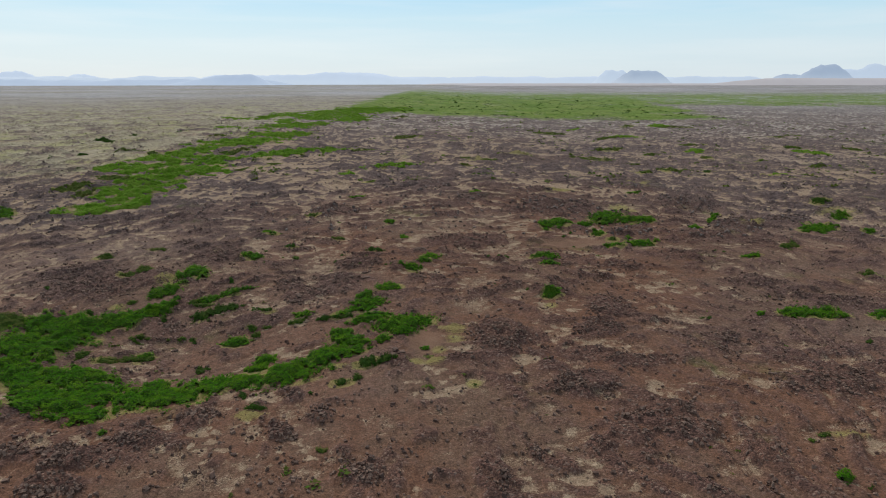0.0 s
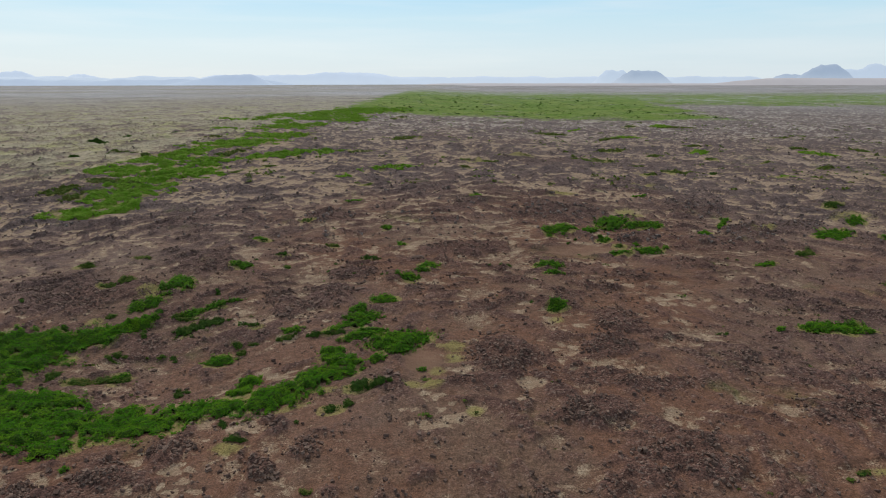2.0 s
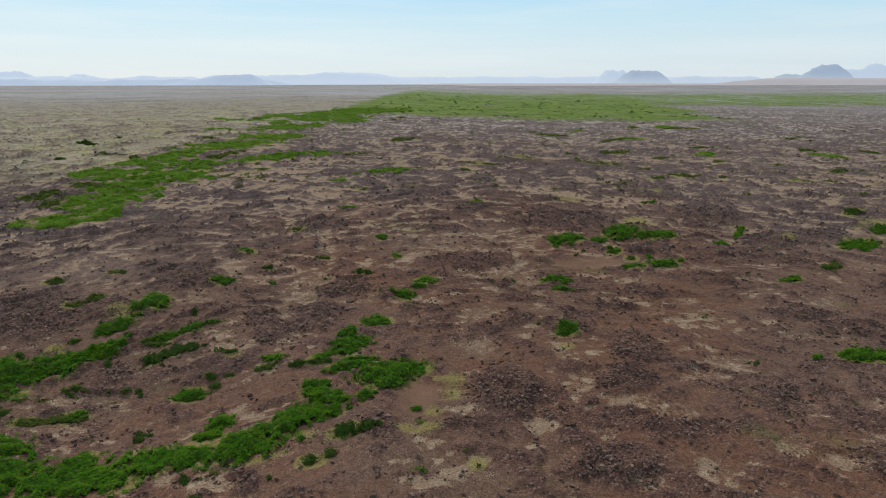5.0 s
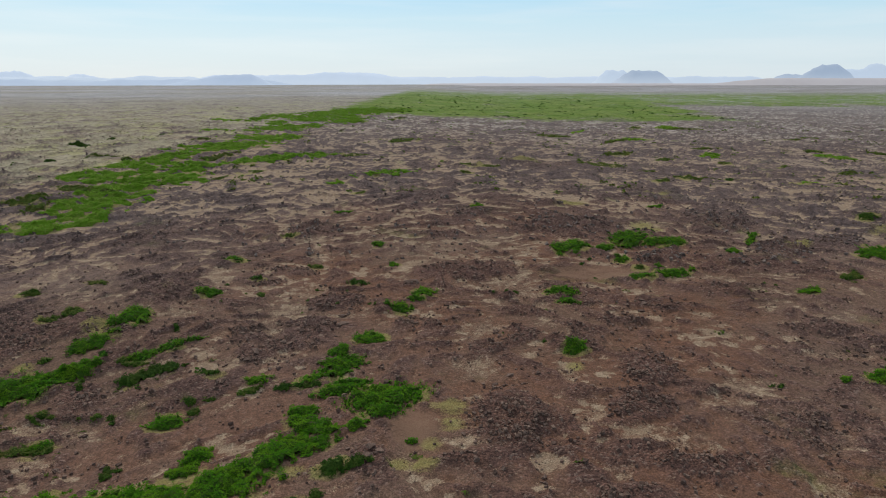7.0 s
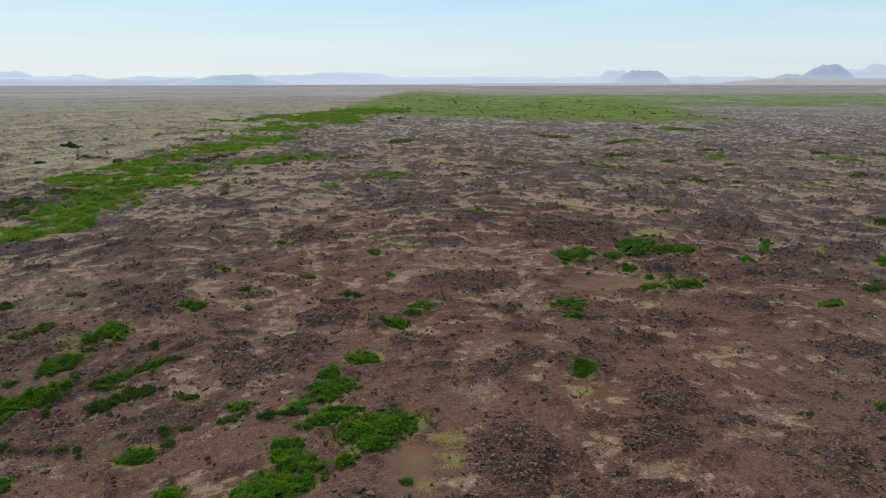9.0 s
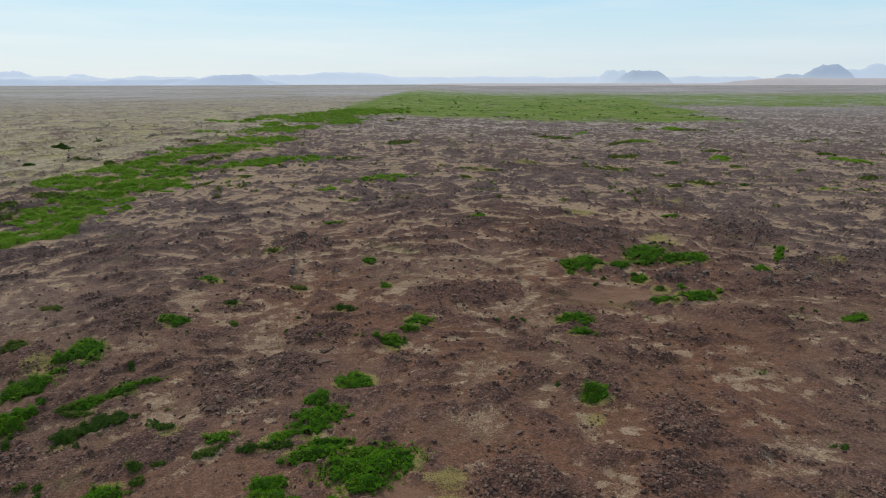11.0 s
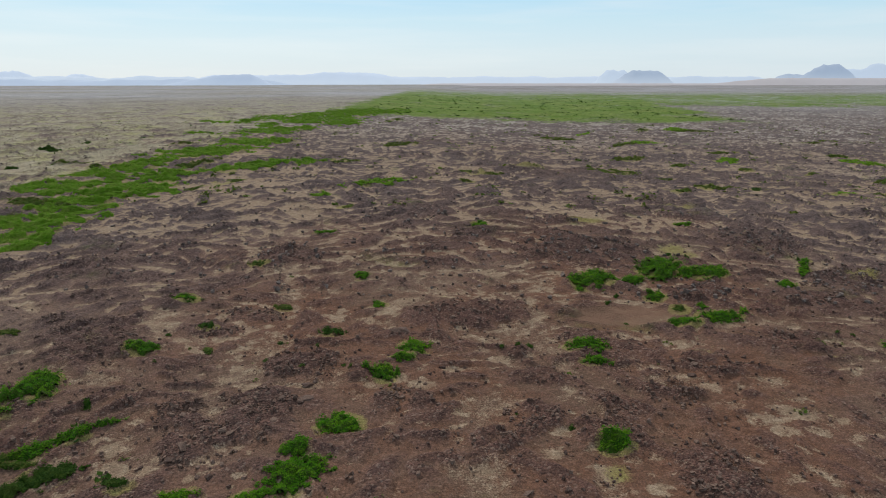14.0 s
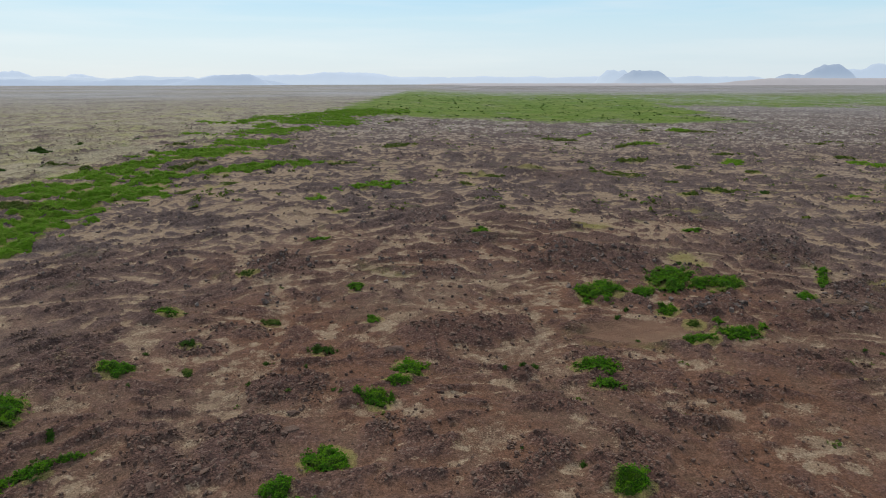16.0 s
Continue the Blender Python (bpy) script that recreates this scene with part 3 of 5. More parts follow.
shrub('dark green shrub clump on pale heath', DEEP, 0.5, (-116.5, 189.3, 1.48, 1.37, 79), group='green strip along the lava edge', fine_leaf=2.3)
shrub('dark green shrub clump on pale heath', DEEP, 0.35, (-117.2, 263.3, 2.58, 2.08, 176), group='green strip along the lava edge', fine_leaf=3.3)
shrub('olive shrub streak on pale heath', OLIVE, 0.4, (-105.5, 196.9, 4.9, 0.6, 35), group='green strip along the lava edge', fine_leaf=2.4)
shrub('olive shrub streak on pale heath', OLIVE, 0.4, (-96.9, 194.4, 2.36, 2.13, 73), group='green strip along the lava edge', fine_leaf=2.4)
shrub('olive shrub streak on pale heath', OLIVE, 0.35, (-95.3, 242.5, 6.49, 1.49, 72), group='green strip along the lava edge', fine_leaf=3.0)
shrub('olive shrub streak on pale heath', OLIVE, 0.35, (-91.1, 291.3, 6.45, 3.89, 79), group='green strip along the lava edge', fine_leaf=3.6)
shrub('flat green shrub patch on the far lava plain', SPRING, 0.4, (-26.3, 177.6, 3.49, 1.27, 35), (-20.1, 183.5, 8.4, 3.51, 55), group='far green patches', fine_leaf=2.2)
shrub('flat green shrub patch on the far lava plain', SPRING, 0.4, (-30.4, 163.1, 2.32, 1.58, 52), group='far green patches', fine_leaf=1.9)
shrub('flat green shrub patch on the far lava plain', SPRING, 0.4, (-65.0, 374.0, 8.61, 7.85, 140), group='far green patches', fine_leaf=4.7)
shrub('flat green shrub patch on the far lava plain', SPRING, 0.4, (59.5, 361.8, 9.94, 1.61, 65), group='far green patches', fine_leaf=4.6)
shrub('flat green shrub patch on the far lava plain', SPRING, 0.4, (78.7, 319.3, 9.51, 5.62, 41), group='far green patches', fine_leaf=4.0)
shrub('flat green shrub patch on the far lava plain', SPRING, 0.4, (115.8, 395.6, 12.15, 6.7, 41), group='far green patches', fine_leaf=5.0)
shrub('flat green shrub patch on the far lava plain', SPRING, 0.4, (88.4, 252.3, 7.38, 3.64, 72), group='far green patches', fine_leaf=3.1)
shrub('flat green shrub patch on the far lava plain', SPRING, 0.4, (128.5, 246.8, 7.16, 3.32, 98), group='far green patches', fine_leaf=3.1)
shrub('flat green shrub patch on the far lava plain', SPRING, 0.4, (85.3, 178.8, 5.7, 1.42, 31), group='far green patches', fine_leaf=2.1)
shrub('sparse olive shrub patch on the far lava plain', OLIVE, 0.25, (-59.7, 168.5, 4.53, 0.83, 85), group='far green patches', fine_leaf=2.0)
shrub('sparse olive shrub patch on the far lava plain', OLIVE, 0.25, (-55.9, 177.5, 5.1, 1.87, 59), group='far green patches', fine_leaf=2.1)
shrub('sparse olive shrub patch on the far lava plain', OLIVE, 0.25, (-22.7, 150.4, 1.62, 1.11, 56), group='far green patches', fine_leaf=1.8)
shrub('sparse olive shrub patch on the far lava plain', OLIVE, 0.25, (-23.8, 270.7, 7.59, 4.12, 51), group='far green patches', fine_leaf=3.4)
shrub('sparse olive shrub patch on the far lava plain', OLIVE, 0.25, (-35.3, 215.8, 4.46, 3.88, 71), group='far green patches', fine_leaf=2.6)
shrub('sparse olive shrub patch on the far lava plain', OLIVE, 0.25, (-44.3, 412.9, 15.51, 3.51, 83), group='far green patches', fine_leaf=5.0)
shrub('sparse olive shrub patch on the far lava plain', OLIVE, 0.25, (39.5, 327.7, 8.54, 5.99, 42), group='far green patches', fine_leaf=4.1)
shrub('sparse olive shrub patch on the far lava plain', OLIVE, 0.25, (67.9, 308.9, 11.91, 2.57, 58), group='far green patches', fine_leaf=3.9)
shrub('sparse olive shrub patch on the far lava plain', OLIVE, 0.25, (55.9, 254.3, 7.6, 3.32, 37), group='far green patches', fine_leaf=3.2)
shrub('sparse olive shrub patch on the far lava plain', OLIVE, 0.25, (42.0, 215.7, 6.06, 5.84, 127), group='far green patches', fine_leaf=2.6)
shrub('sparse olive shrub patch on the far lava plain', OLIVE, 0.25, (124.8, 388.5, 11.02, 7.1, 35), group='far green patches', fine_leaf=4.9)
shrub('sparse olive shrub patch on the far lava plain', OLIVE, 0.25, (95.6, 389.1, 16.81, 3.31, 65), group='far green patches', fine_leaf=4.9)
shrub('sparse olive shrub patch on the far lava plain', OLIVE, 0.25, (95.9, 275.8, 5.81, 3.17, 12), group='far green patches', fine_leaf=3.4)
shrub('sparse olive shrub patch on the far lava plain', OLIVE, 0.25, (67.1, 236.4, 4.06, 2.36, 30), group='far green patches', fine_leaf=2.9)
shrub('sparse olive shrub patch on the far lava plain', OLIVE, 0.25, (60.6, 187.4, 3.98, 3.43, 19), group='far green patches', fine_leaf=2.3)
shrub('sparse olive shrub patch on the far lava plain', OLIVE, 0.25, (82.2, 222.2, 2.99, 1.73, 93), group='far green patches', fine_leaf=2.7)
shrub('sparse olive shrub patch on the far lava plain', OLIVE, 0.25, (50.3, 181.1, 1.78, 1.5, 153), group='far green patches', fine_leaf=2.2)
shrub('sparse olive shrub patch on the far lava plain', OLIVE, 0.25, (130.9, 262.5, 4.29, 2.29, 106), group='far green patches', fine_leaf=3.3)
shrub('sparse olive shrub patch on the far lava plain', OLIVE, 0.25, (97.2, 214.2, 5.31, 0.83, 47), group='far green patches', fine_leaf=2.6)
shrub('sparse olive shrub patch on the far lava plain', OLIVE, 0.25, (162.0, 327.4, 3.86, 3.81, 35), group='far green patches', fine_leaf=4.1)
shrub('sparse olive shrub patch on the far lava plain', OLIVE, 0.25, (149.5, 320.5, 3.9, 3.07, 118), group='far green patches', fine_leaf=4.0)
shrub('sparse olive shrub patch on the far lava plain', OLIVE, 0.25, (93.9, 179.4, 1.98, 1.05, 27), group='far green patches', fine_leaf=2.2)
shrub('sparse olive shrub patch on the far lava plain', OLIVE, 0.25, (108.2, 197.4, 4.92, 2.39, 31), group='far green patches', fine_leaf=2.4)
shrub('sparse olive shrub patch on the far lava plain', OLIVE, 0.25, (153.2, 261.0, 3.66, 2.66, 99), group='far green patches', fine_leaf=3.2)
shrub('sparse olive shrub patch on the far lava plain', OLIVE, 0.25, (5.5, 200.6, 5.71, 2.37, 173), group='far green patches', fine_leaf=2.4)
shrub('sparse olive shrub patch on the far lava plain', OLIVE, 0.25, (14.1, 207.4, 1.82, 0.19, 59), group='far green patches', fine_leaf=2.5)
shrub('sparse olive shrub patch on the far lava plain', OLIVE, 0.25, (0.0, 188.3, 2.44, 1.5, 140), group='far green patches', fine_leaf=2.3)
shrub('sparse olive shrub patch on the far lava plain', OLIVE, 0.25, (51.9, 199.9, 2.2, 2.01, 65), group='far green patches', fine_leaf=2.4)
shrub('dark shrub patch on the far lava plain', DEEP, 0.35, (69.5, 184.6, 1.9, 1.67, 151), group='far green patches', fine_leaf=2.2)
# small dark cushions
shrub("small dark crowberry cushion on bare ground", DEEP, 0.2, (3.7, 86.8, 0.26, 0.23, 59), group="crowberry cushions", kind="crowberry_cushion")
shrub("small dark crowberry cushion on bare ground", DEEP, 0.2, (5.3, 87.7, 0.47, 0.38, 71), group="crowberry cushions", kind="crowberry_cushion")
shrub("small dark crowberry cushion on bare ground", DEEP, 0.2, (6.4, 87.8, 0.48, 0.38, 68), group="crowberry cushions", kind="crowberry_cushion")
shrub("small dark crowberry cushion on bare ground", DEEP, 0.2, (-10.1, 82.4, 0.3, 0.25, 138), group="crowberry cushions", kind="crowberry_cushion")
shrub("small dark crowberry cushion on bare ground", DEEP, 0.2, (-9.4, 81.7, 0.23, 0.2, 149), group="crowberry cushions", kind="crowberry_cushion")
shrub("small dark crowberry cushion on bare ground", DEEP, 0.2, (-13.5, 81.4, 0.3, 0.23, 142), group="crowberry cushions", kind="crowberry_cushion")
shrub("small dark crowberry cushion on bare ground", DEEP, 0.2, (-17, 87.1, 0.37, 0.27, 130), group="crowberry cushions", kind="crowberry_cushion")
shrub("small dark crowberry cushion on bare ground", DEEP, 0.2, (-28.2, 88.3, 0.43, 0.25, 135), group="crowberry cushions", kind="crowberry_cushion")
shrub("small dark crowberry cushion on bare ground", DEEP, 0.2, (-17, 82.5, 0.32, 0.24, 140), group="crowberry cushions", kind="crowberry_cushion")
shrub("small dark crowberry cushion on bare ground", DEEP, 0.2, (-26.6, 82.1, 0.28, 0.18, 145), group="crowberry cushions", kind="crowberry_cushion")
shrub("small dark crowberry cushion on bare ground", DEEP, 0.2, (-13.4, 86.6, 0.28, 0.22, 133), group="crowberry cushions", kind="crowberry_cushion")
shrub("small dark crowberry cushion on bare ground", DEEP, 0.2, (17.4, 101.6, 0.44, 0.28, 64), group="crowberry cushions", kind="crowberry_cushion")
shrub("small dark crowberry cushion on bare ground", DEEP, 0.2, (16, 99.4, 0.41, 0.27, 63), group="crowberry cushions", kind="crowberry_cushion")
shrub("small dark crowberry cushion on bare ground", DEEP, 0.2, (16.8, 94, 0.36, 0.24, 57), group="crowberry cushions", kind="crowberry_cushion")
shrub("small dark crowberry cushion on bare ground", DEEP, 0.2, (30, 115.9, 0.84, 0.39, 63), group="crowberry cushions", kind="crowberry_cushion")
shrub("small dark crowberry cushion on bare ground", DEEP, 0.2, (28.3, 118.7, 0.89, 0.41, 66), group="crowberry cushions", kind="crowberry_cushion")
shrub("small dark crowberry cushion on bare ground", DEEP, 0.2, (37.1, 92.6, 0.4, 0.2, 44), group="crowberry cushions", kind="crowberry_cushion")
shrub("small dark crowberry cushion on bare ground", DEEP, 0.2, (37.8, 104.8, 0.43, 0.21, 52), group="crowberry cushions", kind="crowberry_cushion")
shrub("small dark crowberry cushion on bare ground", DEEP, 0.2, (-26.8, 59.9, 0.37, 0.24, 137), group="crowberry cushions", kind="crowberry_cushion")
shrub("small dark crowberry cushion on bare ground", DEEP, 0.2, (-32.4, 60, 0.43, 0.3, 135), group="crowberry cushions", kind="crowberry_cushion")
shrub("small dark crowberry cushion on bare ground", DEEP, 0.2, (-32, 64.3, 0.45, 0.32, 136), group="crowberry cushions", kind="crowberry_cushion")
shrub("small dark crowberry cushion on bare ground", DEEP, 0.2, (-27.4, 60.7, 0.45, 0.3, 136), group="crowberry cushions", kind="crowberry_cushion")
shrub("small dark crowberry cushion on bare ground", DEEP, 0.2, (-28.5, 75.2, 0.54, 0.32, 121), group="crowberry cushions", kind="crowberry_cushion")
shrub("small dark crowberry cushion on bare ground", DEEP, 0.2, (-32.8, 69.5, 0.63, 0.41, 129), group="crowberry cushions", kind="crowberry_cushion")
shrub("small dark crowberry cushion on bare ground", DEEP, 0.2, (-40.1, 64.3, 0.69, 0.42, 132), group="crowberry cushions", kind="crowberry_cushion")
shrub("small dark crowberry cushion on bare ground", DEEP, 0.2, (-23.4, 53.3, 0.51, 0.27, 128), group="crowberry cushions", kind="crowberry_cushion")
shrub("small dark crowberry cushion on bare ground", DEEP, 0.2, (-17.2, 46.9, 0.55, 0.32, 127), group="crowberry cushions", kind="crowberry_cushion")
shrub("small dark crowberry cushion on bare ground", DEEP, 0.2, (-11.6, 46.7, 0.28, 0.2, 133), group="crowberry cushions", kind="crowberry_cushion")
shrub("small dark crowberry cushion on bare ground", DEEP, 0.2, (-48.7, 70.3, 0.61, 0.27, 132), group="crowberry cushions", kind="crowberry_cushion")
shrub("small dark crowberry cushion on bare ground", DEEP, 0.2, (23.8, 35.3, 0.24, 0.13, 27), group="crowberry cushions", kind="crowberry_cushion")
shrub("small dark crowberry cushion on bare ground", DEEP, 0.2, (8, 73.2, 0.28, 0.23, 41), group="crowberry cushions", kind="crowberry_cushion")
shrub("small dark crowberry cushion on bare ground", DEEP, 0.2, (38, 91.5, 0.48, 0.23, 49), group="crowberry cushions", kind="crowberry_cushion")
shrub("small dark crowberry cushion on bare ground", DEEP, 0.2, (4.2, 74.8, 0.18, 0.16, 31), group="crowberry cushions", kind="crowberry_cushion")
shrub("small dark crowberry cushion on bare ground", DEEP, 0.2, (25.9, 65.6, 0.38, 0.19, 33), group="crowberry cushions", kind="crowberry_cushion")
shrub("small dark crowberry cushion on bare ground", DEEP, 0.2, (26.5, 65.4, 0.5, 0.26, 57), group="crowberry cushions", kind="crowberry_cushion")
shrub("small dark crowberry cushion on bare ground", DEEP, 0.2, (25.2, 35.3, 0.24, 0.13, 27), group="crowberry cushions", kind="crowberry_cushion")
shrub("small dark crowberry cushion on bare ground", DEEP, 0.2, (1.5, 48, 0.18, 0.18, 29), group="crowberry cushions", kind="crowberry_cushion")
shrub("small dark crowberry cushion on bare ground", DEEP, 0.2, (46, 118.5, 0.63, 0.25, 55), group="crowberry cushions", kind="crowberry_cushion")
shrub("small dark crowberry cushion on bare ground", DEEP, 0.2, (-7.8, 81.8, 0.14, 0.12, 155), group="crowberry cushions", kind="crowberry_cushion")
# pale silt and dry grass
pale(-5.5, 41.8, 1.45, 1, 104)
pale(-9.3, 35.7, 1.61, 0.48, 1)
pale(-7.7, 36.8, 1.16, 0.54, 105)
pale(-15.1, 34.9, 1.98, 1.03, 174)
pale(-18, 36.7, 1.58, 0.34, 116)
pale(-29, 38.4, 1.8, 0.72, 175)
pale(-20, 35.4, 1.44, 0.37, 180)
pale(-19.8, 100.5, 6.66, 1.27, 102)
pale(-18, 86.3, 2.36, 1.55, 110)
pale(-17.9, 80.3, 3, 1.31, 105)
pale(-18.9, 75.3, 2.34, 1.82, 144, 0.5)
pale(-22.2, 68.6, 2.62, 1.81, 147, 0.5)
pale(14, 56.8, 2.69, 1.06, 7)
pale(15.9, 54.8, 1.85, 0.98, 11)
pale(32.9, 58.3, 2.55, 0.72, 9)
pale(35.1, 55.1, 2.91, 0.78, 7)
pale(24.7, 49.2, 2.06, 1.2, 23)
pale(27.9, 42.3, 2.05, 0.67, 7)
pale(28.7, 40.7, 1.57, 0.42, 5)
pale(18.7, 40.3, 1.02, 0.59, 17)
pale(13.9, 38, 0.76, 0.43, 13)
pale(8.5, 40.6, 0.93, 0.73, 57)
pale(8, 35.8, 0.88, 0.4, 6)
pale(5.1, 34.7, 0.75, 0.33, 4)
pale(3.8, 37.6, 0.59, 0.53, 56)
pale(9.4, 67, 3.64, 0.73, 83)
pale(9.6, 59.6, 2.09, 1.09, 78)
pale(1.5, 48.8, 0.72, 0.65, 81)
pale(6.6, 44.2, 0.86, 0.66, 16)
pale(11.7, 46.5, 1, 0.63, 13)
pale(22.8, 51.3, 1.58, 0.9, 53)
pale(26.5, 57.5, 2.35, 1.15, 56)
pale(21.6, 43, 1.27, 0.61, 11)
pale(29.3, 120, 4.07, 2.69, 57)
pale(6.4, 91.7, 2.94, 2.18, 10)
pale(8.2, 88.2, 2.38, 1.58, 80)
pale(41.8, 62.6, 2.57, 1.39, 22)
pale(24.9, 41.2, 1.45, 0.69, 13)
pale(18.1, 37, 1.46, 0.59, 8)
pale(16.4, 48, 1.22, 0.82, 23)
pale(6, 52.9, 0.98, 0.86, 55)
pale(23.9, 65.6, 3.23, 1.15, 12)
pale(21.3, 62.8, 2.75, 0.94, 11)
pale(18, 81.1, 3.01, 1.46, 9)
pale(35.2, 72.3, 4.03, 0.89, 5)
pale(41.8, 74, 3.3, 0.73, 2)
pale(-29, 59.1, 1.77, 1.08, 170)
pale(-29.1, 54, 1.69, 1.11, 162)
pale(-15.1, 46.2, 2.79, 0.53, 176)
pale(-32.9, 58.7, 1.61, 0.76, 6)
pale(1.6, 66.6, 2.49, 1.85, 87, 0.5)
pale(3.1, 75.7, 3.16, 1.73, 87, 0.6)
pale(-2.1, 46.4, 1.78, 0.66, 1)
pale(-14, 40.3, 1.2, 0.73, 121)
pale(-12.2, 43.7, 1.4, 0.98, 125)
pale(-3.4, 53, 1.09, 0.7, 98)
pale(-6.6, 106.9, 1.65, 0.57, 2)
pale(-1.9, 105.6, 1.94, 0.55, 2)
pale(1.9, 104, 1.89, 0.53, 3)
pale(4.9, 101.6, 1.52, 0.5, 3)
pale(7.1, 99.3, 1.47, 0.62, 4)
pale(8.1, 95.6, 1.22, 1.03, 48)
pale(4.1, 89, 2.76, 1.04, 3)
pale(8, 92.3, 1.87, 1.51, 63)
pale(1, 75.8, 1.76, 0.77, 89)
pale(-1, 77.1, 1.2, 0.75, 2)
pale(16.5, 90.7, 3.09, 0.72, 4)
pale(10.2, 75.5, 1.42, 0.55, 75)
pale(9.8, 70.6, 1.04, 0.53, 9)
pale(-13.4, 79.5, 2.15, 0.99, 178)
pale(-11.2, 81.3, 1.56, 0.89, 176)
pale(-18.5, 85.4, 2.23, 0.9, 113)
pale(-17.2, 87.6, 1.72, 1.15, 122)
pale(-18.7, 79.7, 1.62, 1.08, 161, 0.5)
pale(-30, 90.9, 3.18, 1.04, 120)
pale(-29.8, 79.3, 1.6, 0.77, 171)
pale(-30.8, 93.5, 1.75, 1.11, 143)
pale(19.9, 95.4, 2.25, 1.09, 9)
pale(28.1, 94.5, 2.75, 0.92, 6)
pale(21, 89.2, 2.03, 0.89, 8)
pale(20.7, 99.9, 1.87, 1.2, 19)
pale(30.4, 118.5, 2.79, 1.75, 48)
pale(47.5, 115.1, 2.97, 1.16, 53)
pale(8.8, 83.5, 1.36, 0.62, 78)
pale(8.3, 86.4, 1.91, 0.63, 4)
pale(15.3, 73.8, 1.13, 0.49, 9)
pale(20.4, 77.4, 1.46, 0.69, 13)
pale(25.7, 76.4, 1.44, 0.57, 12)
pale(-21.9, 109.1, 4.2, 0.99, 107)
pale(-20, 101.6, 3.53, 0.84, 107)
pale(-7, 98.7, 2.65, 1.86, 178)
pale(-23.3, 71.1, 1.4, 0.81, 146, 0.5)
pale(-24.2, 87.4, 2.06, 1.1, 172)
pale(-30.7, 146.8, 7.9, 3.86, 111)
pale(16.2, 73.2, 0.95, 0.47, 12)
pale(26, 81.6, 1.79, 0.65, 9)
pale(15.1, 83.7, 1.6, 0.56, 5)
pale(36, 89.9, 1.92, 0.93, 17)
# sandy trails that wind between the mounds
pale(-23.0, 109.6, 2.42, 0.4, 117)
pale(-20.3, 102.5, 4.81, 0.4, 111)
pale(-17.0, 85.2, 1.69, 0.4, 72)
pale(-17.7, 81.3, 1.83, 0.4, 73)
pale(-19.3, 78.6, 1.87, 0.4, 60)
pale(-31.5, 79.0, 1.64, 0.4, 76)
pale(-30.8, 82.3, 1.58, 0.44, 67)
pale(-28.8, 88.8, 3.22, 0.4, 84)
pale(-10.7, 79.1, 1.66, 0.71, 24)
pale(-7.7, 79.2, 1.72, 0.42, 175)
pale(-24.7, 108.8, 2.7, 0.86, 170)
pale(-14.8, 101.7, 2.95, 0.68, 175)
pale(-5.0, 102.0, 3.31, 0.73, 172)
# yellow-green moss
yellow_moss(-0.5, 59.9, 1.35, 1.03, 178)
yellow_moss(-0.3, 57.4, 0.86, 0.82, 170)
yellow_moss(-1.8, 54.9, 0.77, 0.72, 116)
yellow_moss(-2, 52.5, 0.8, 0.47, 178)
yellow_moss(70.1, 121.1, 6.48, 3.29, 45)
yellow_moss(29.7, 120.6, 3.47, 2.16, 61)
yellow_moss(50.2, 111, 2.8, 1.62, 48)
yellow_moss(20.6, 138.3, 4.28, 2.83, 36)
yellow_moss(-44.5, 57, 1.32, 0.83, 147)
yellow_moss(30.8, 118.5, 2, 1.28, 38)
yellow_moss(23.5, 98.2, 1.4, 0.89, 52)
yellow_moss(16.4, 214.9, 7.19, 4.37, 31)
yellow_moss(20.8, 138.3, 3.93, 1.69, 16)
yellow_moss(42.5, 158.7, 5.1, 2.87, 27)
yellow_moss(-38.5, 66.5, 0.94, 0.68, 158)
yellow_moss(-36.1, 74.7, 2.68, 1.55, 127)
yellow_moss(-15.5, 43.3, 1.32, 0.55, 174)
yellow_moss(1.5, 48.4, 0.61, 0.55, 80)
yellow_moss(-10.9, 52.1, 1.57, 0.6, 170)
yellow_moss(10.2, 68.3, 1.15, 0.74, 75)
yellow_moss(27.4, 41.7, 1.61, 0.44, 5)
yellow_moss(-0.5, 57.5, 0.69, 0.56, 179)
yellow_moss(-3.6, 52.7, 0.59, 0.53, 132)
# dark lava rubble
rubble(3.8, 58.3, 5.32, 2.7, 86)
rubble(-25.9, 37.1, 2.31, 1.27, 144)
rubble(-24.4, 33.9, 1.93, 1.03, 164)
rubble(-22.5, 40.2, 2.03, 1.19, 160)
rubble(-5.8, 36.1, 1.54, 1.35, 135)
rubble(27.9, 49.7, 3.13, 1.7, 22)
rubble(32.2, 50.1, 3.76, 2.01, 37)
rubble(15, 120.8, 9.11, 7.18, 44)
rubble(45, 131.2, 10.4, 5.99, 54)
rubble(15.5, 43.6, 2.23, 1.51, 24)
rubble(16.8, 41.3, 1.84, 1.26, 37)
rubble(-46.5, 74, 10.34, 6.1, 140)
rubble(-18.8, 70.8, 2.85, 1.52, 112)
rubble(-36.3, 75, 4.92, 3.4, 147)
rubble(-20.8, 74.4, 2.84, 1.65, 114)
rubble(-32.2, 63.4, 2.74, 1.72, 174)
rubble(-19.2, 42.9, 2.02, 1.3, 148)
rubble(-12.5, 40.7, 1.06, 0.75, 161)
rubble(-10.3, 43.2, 1.32, 0.98, 124)
rubble(0.2, 94.8, 6.89, 3.96, 3)
rubble(25.8, 58.2, 3.44, 1.84, 54)
rubble(16, 53.4, 3.07, 1.41, 9)
rubble(10.7, 48.8, 2.84, 1.96, 15)
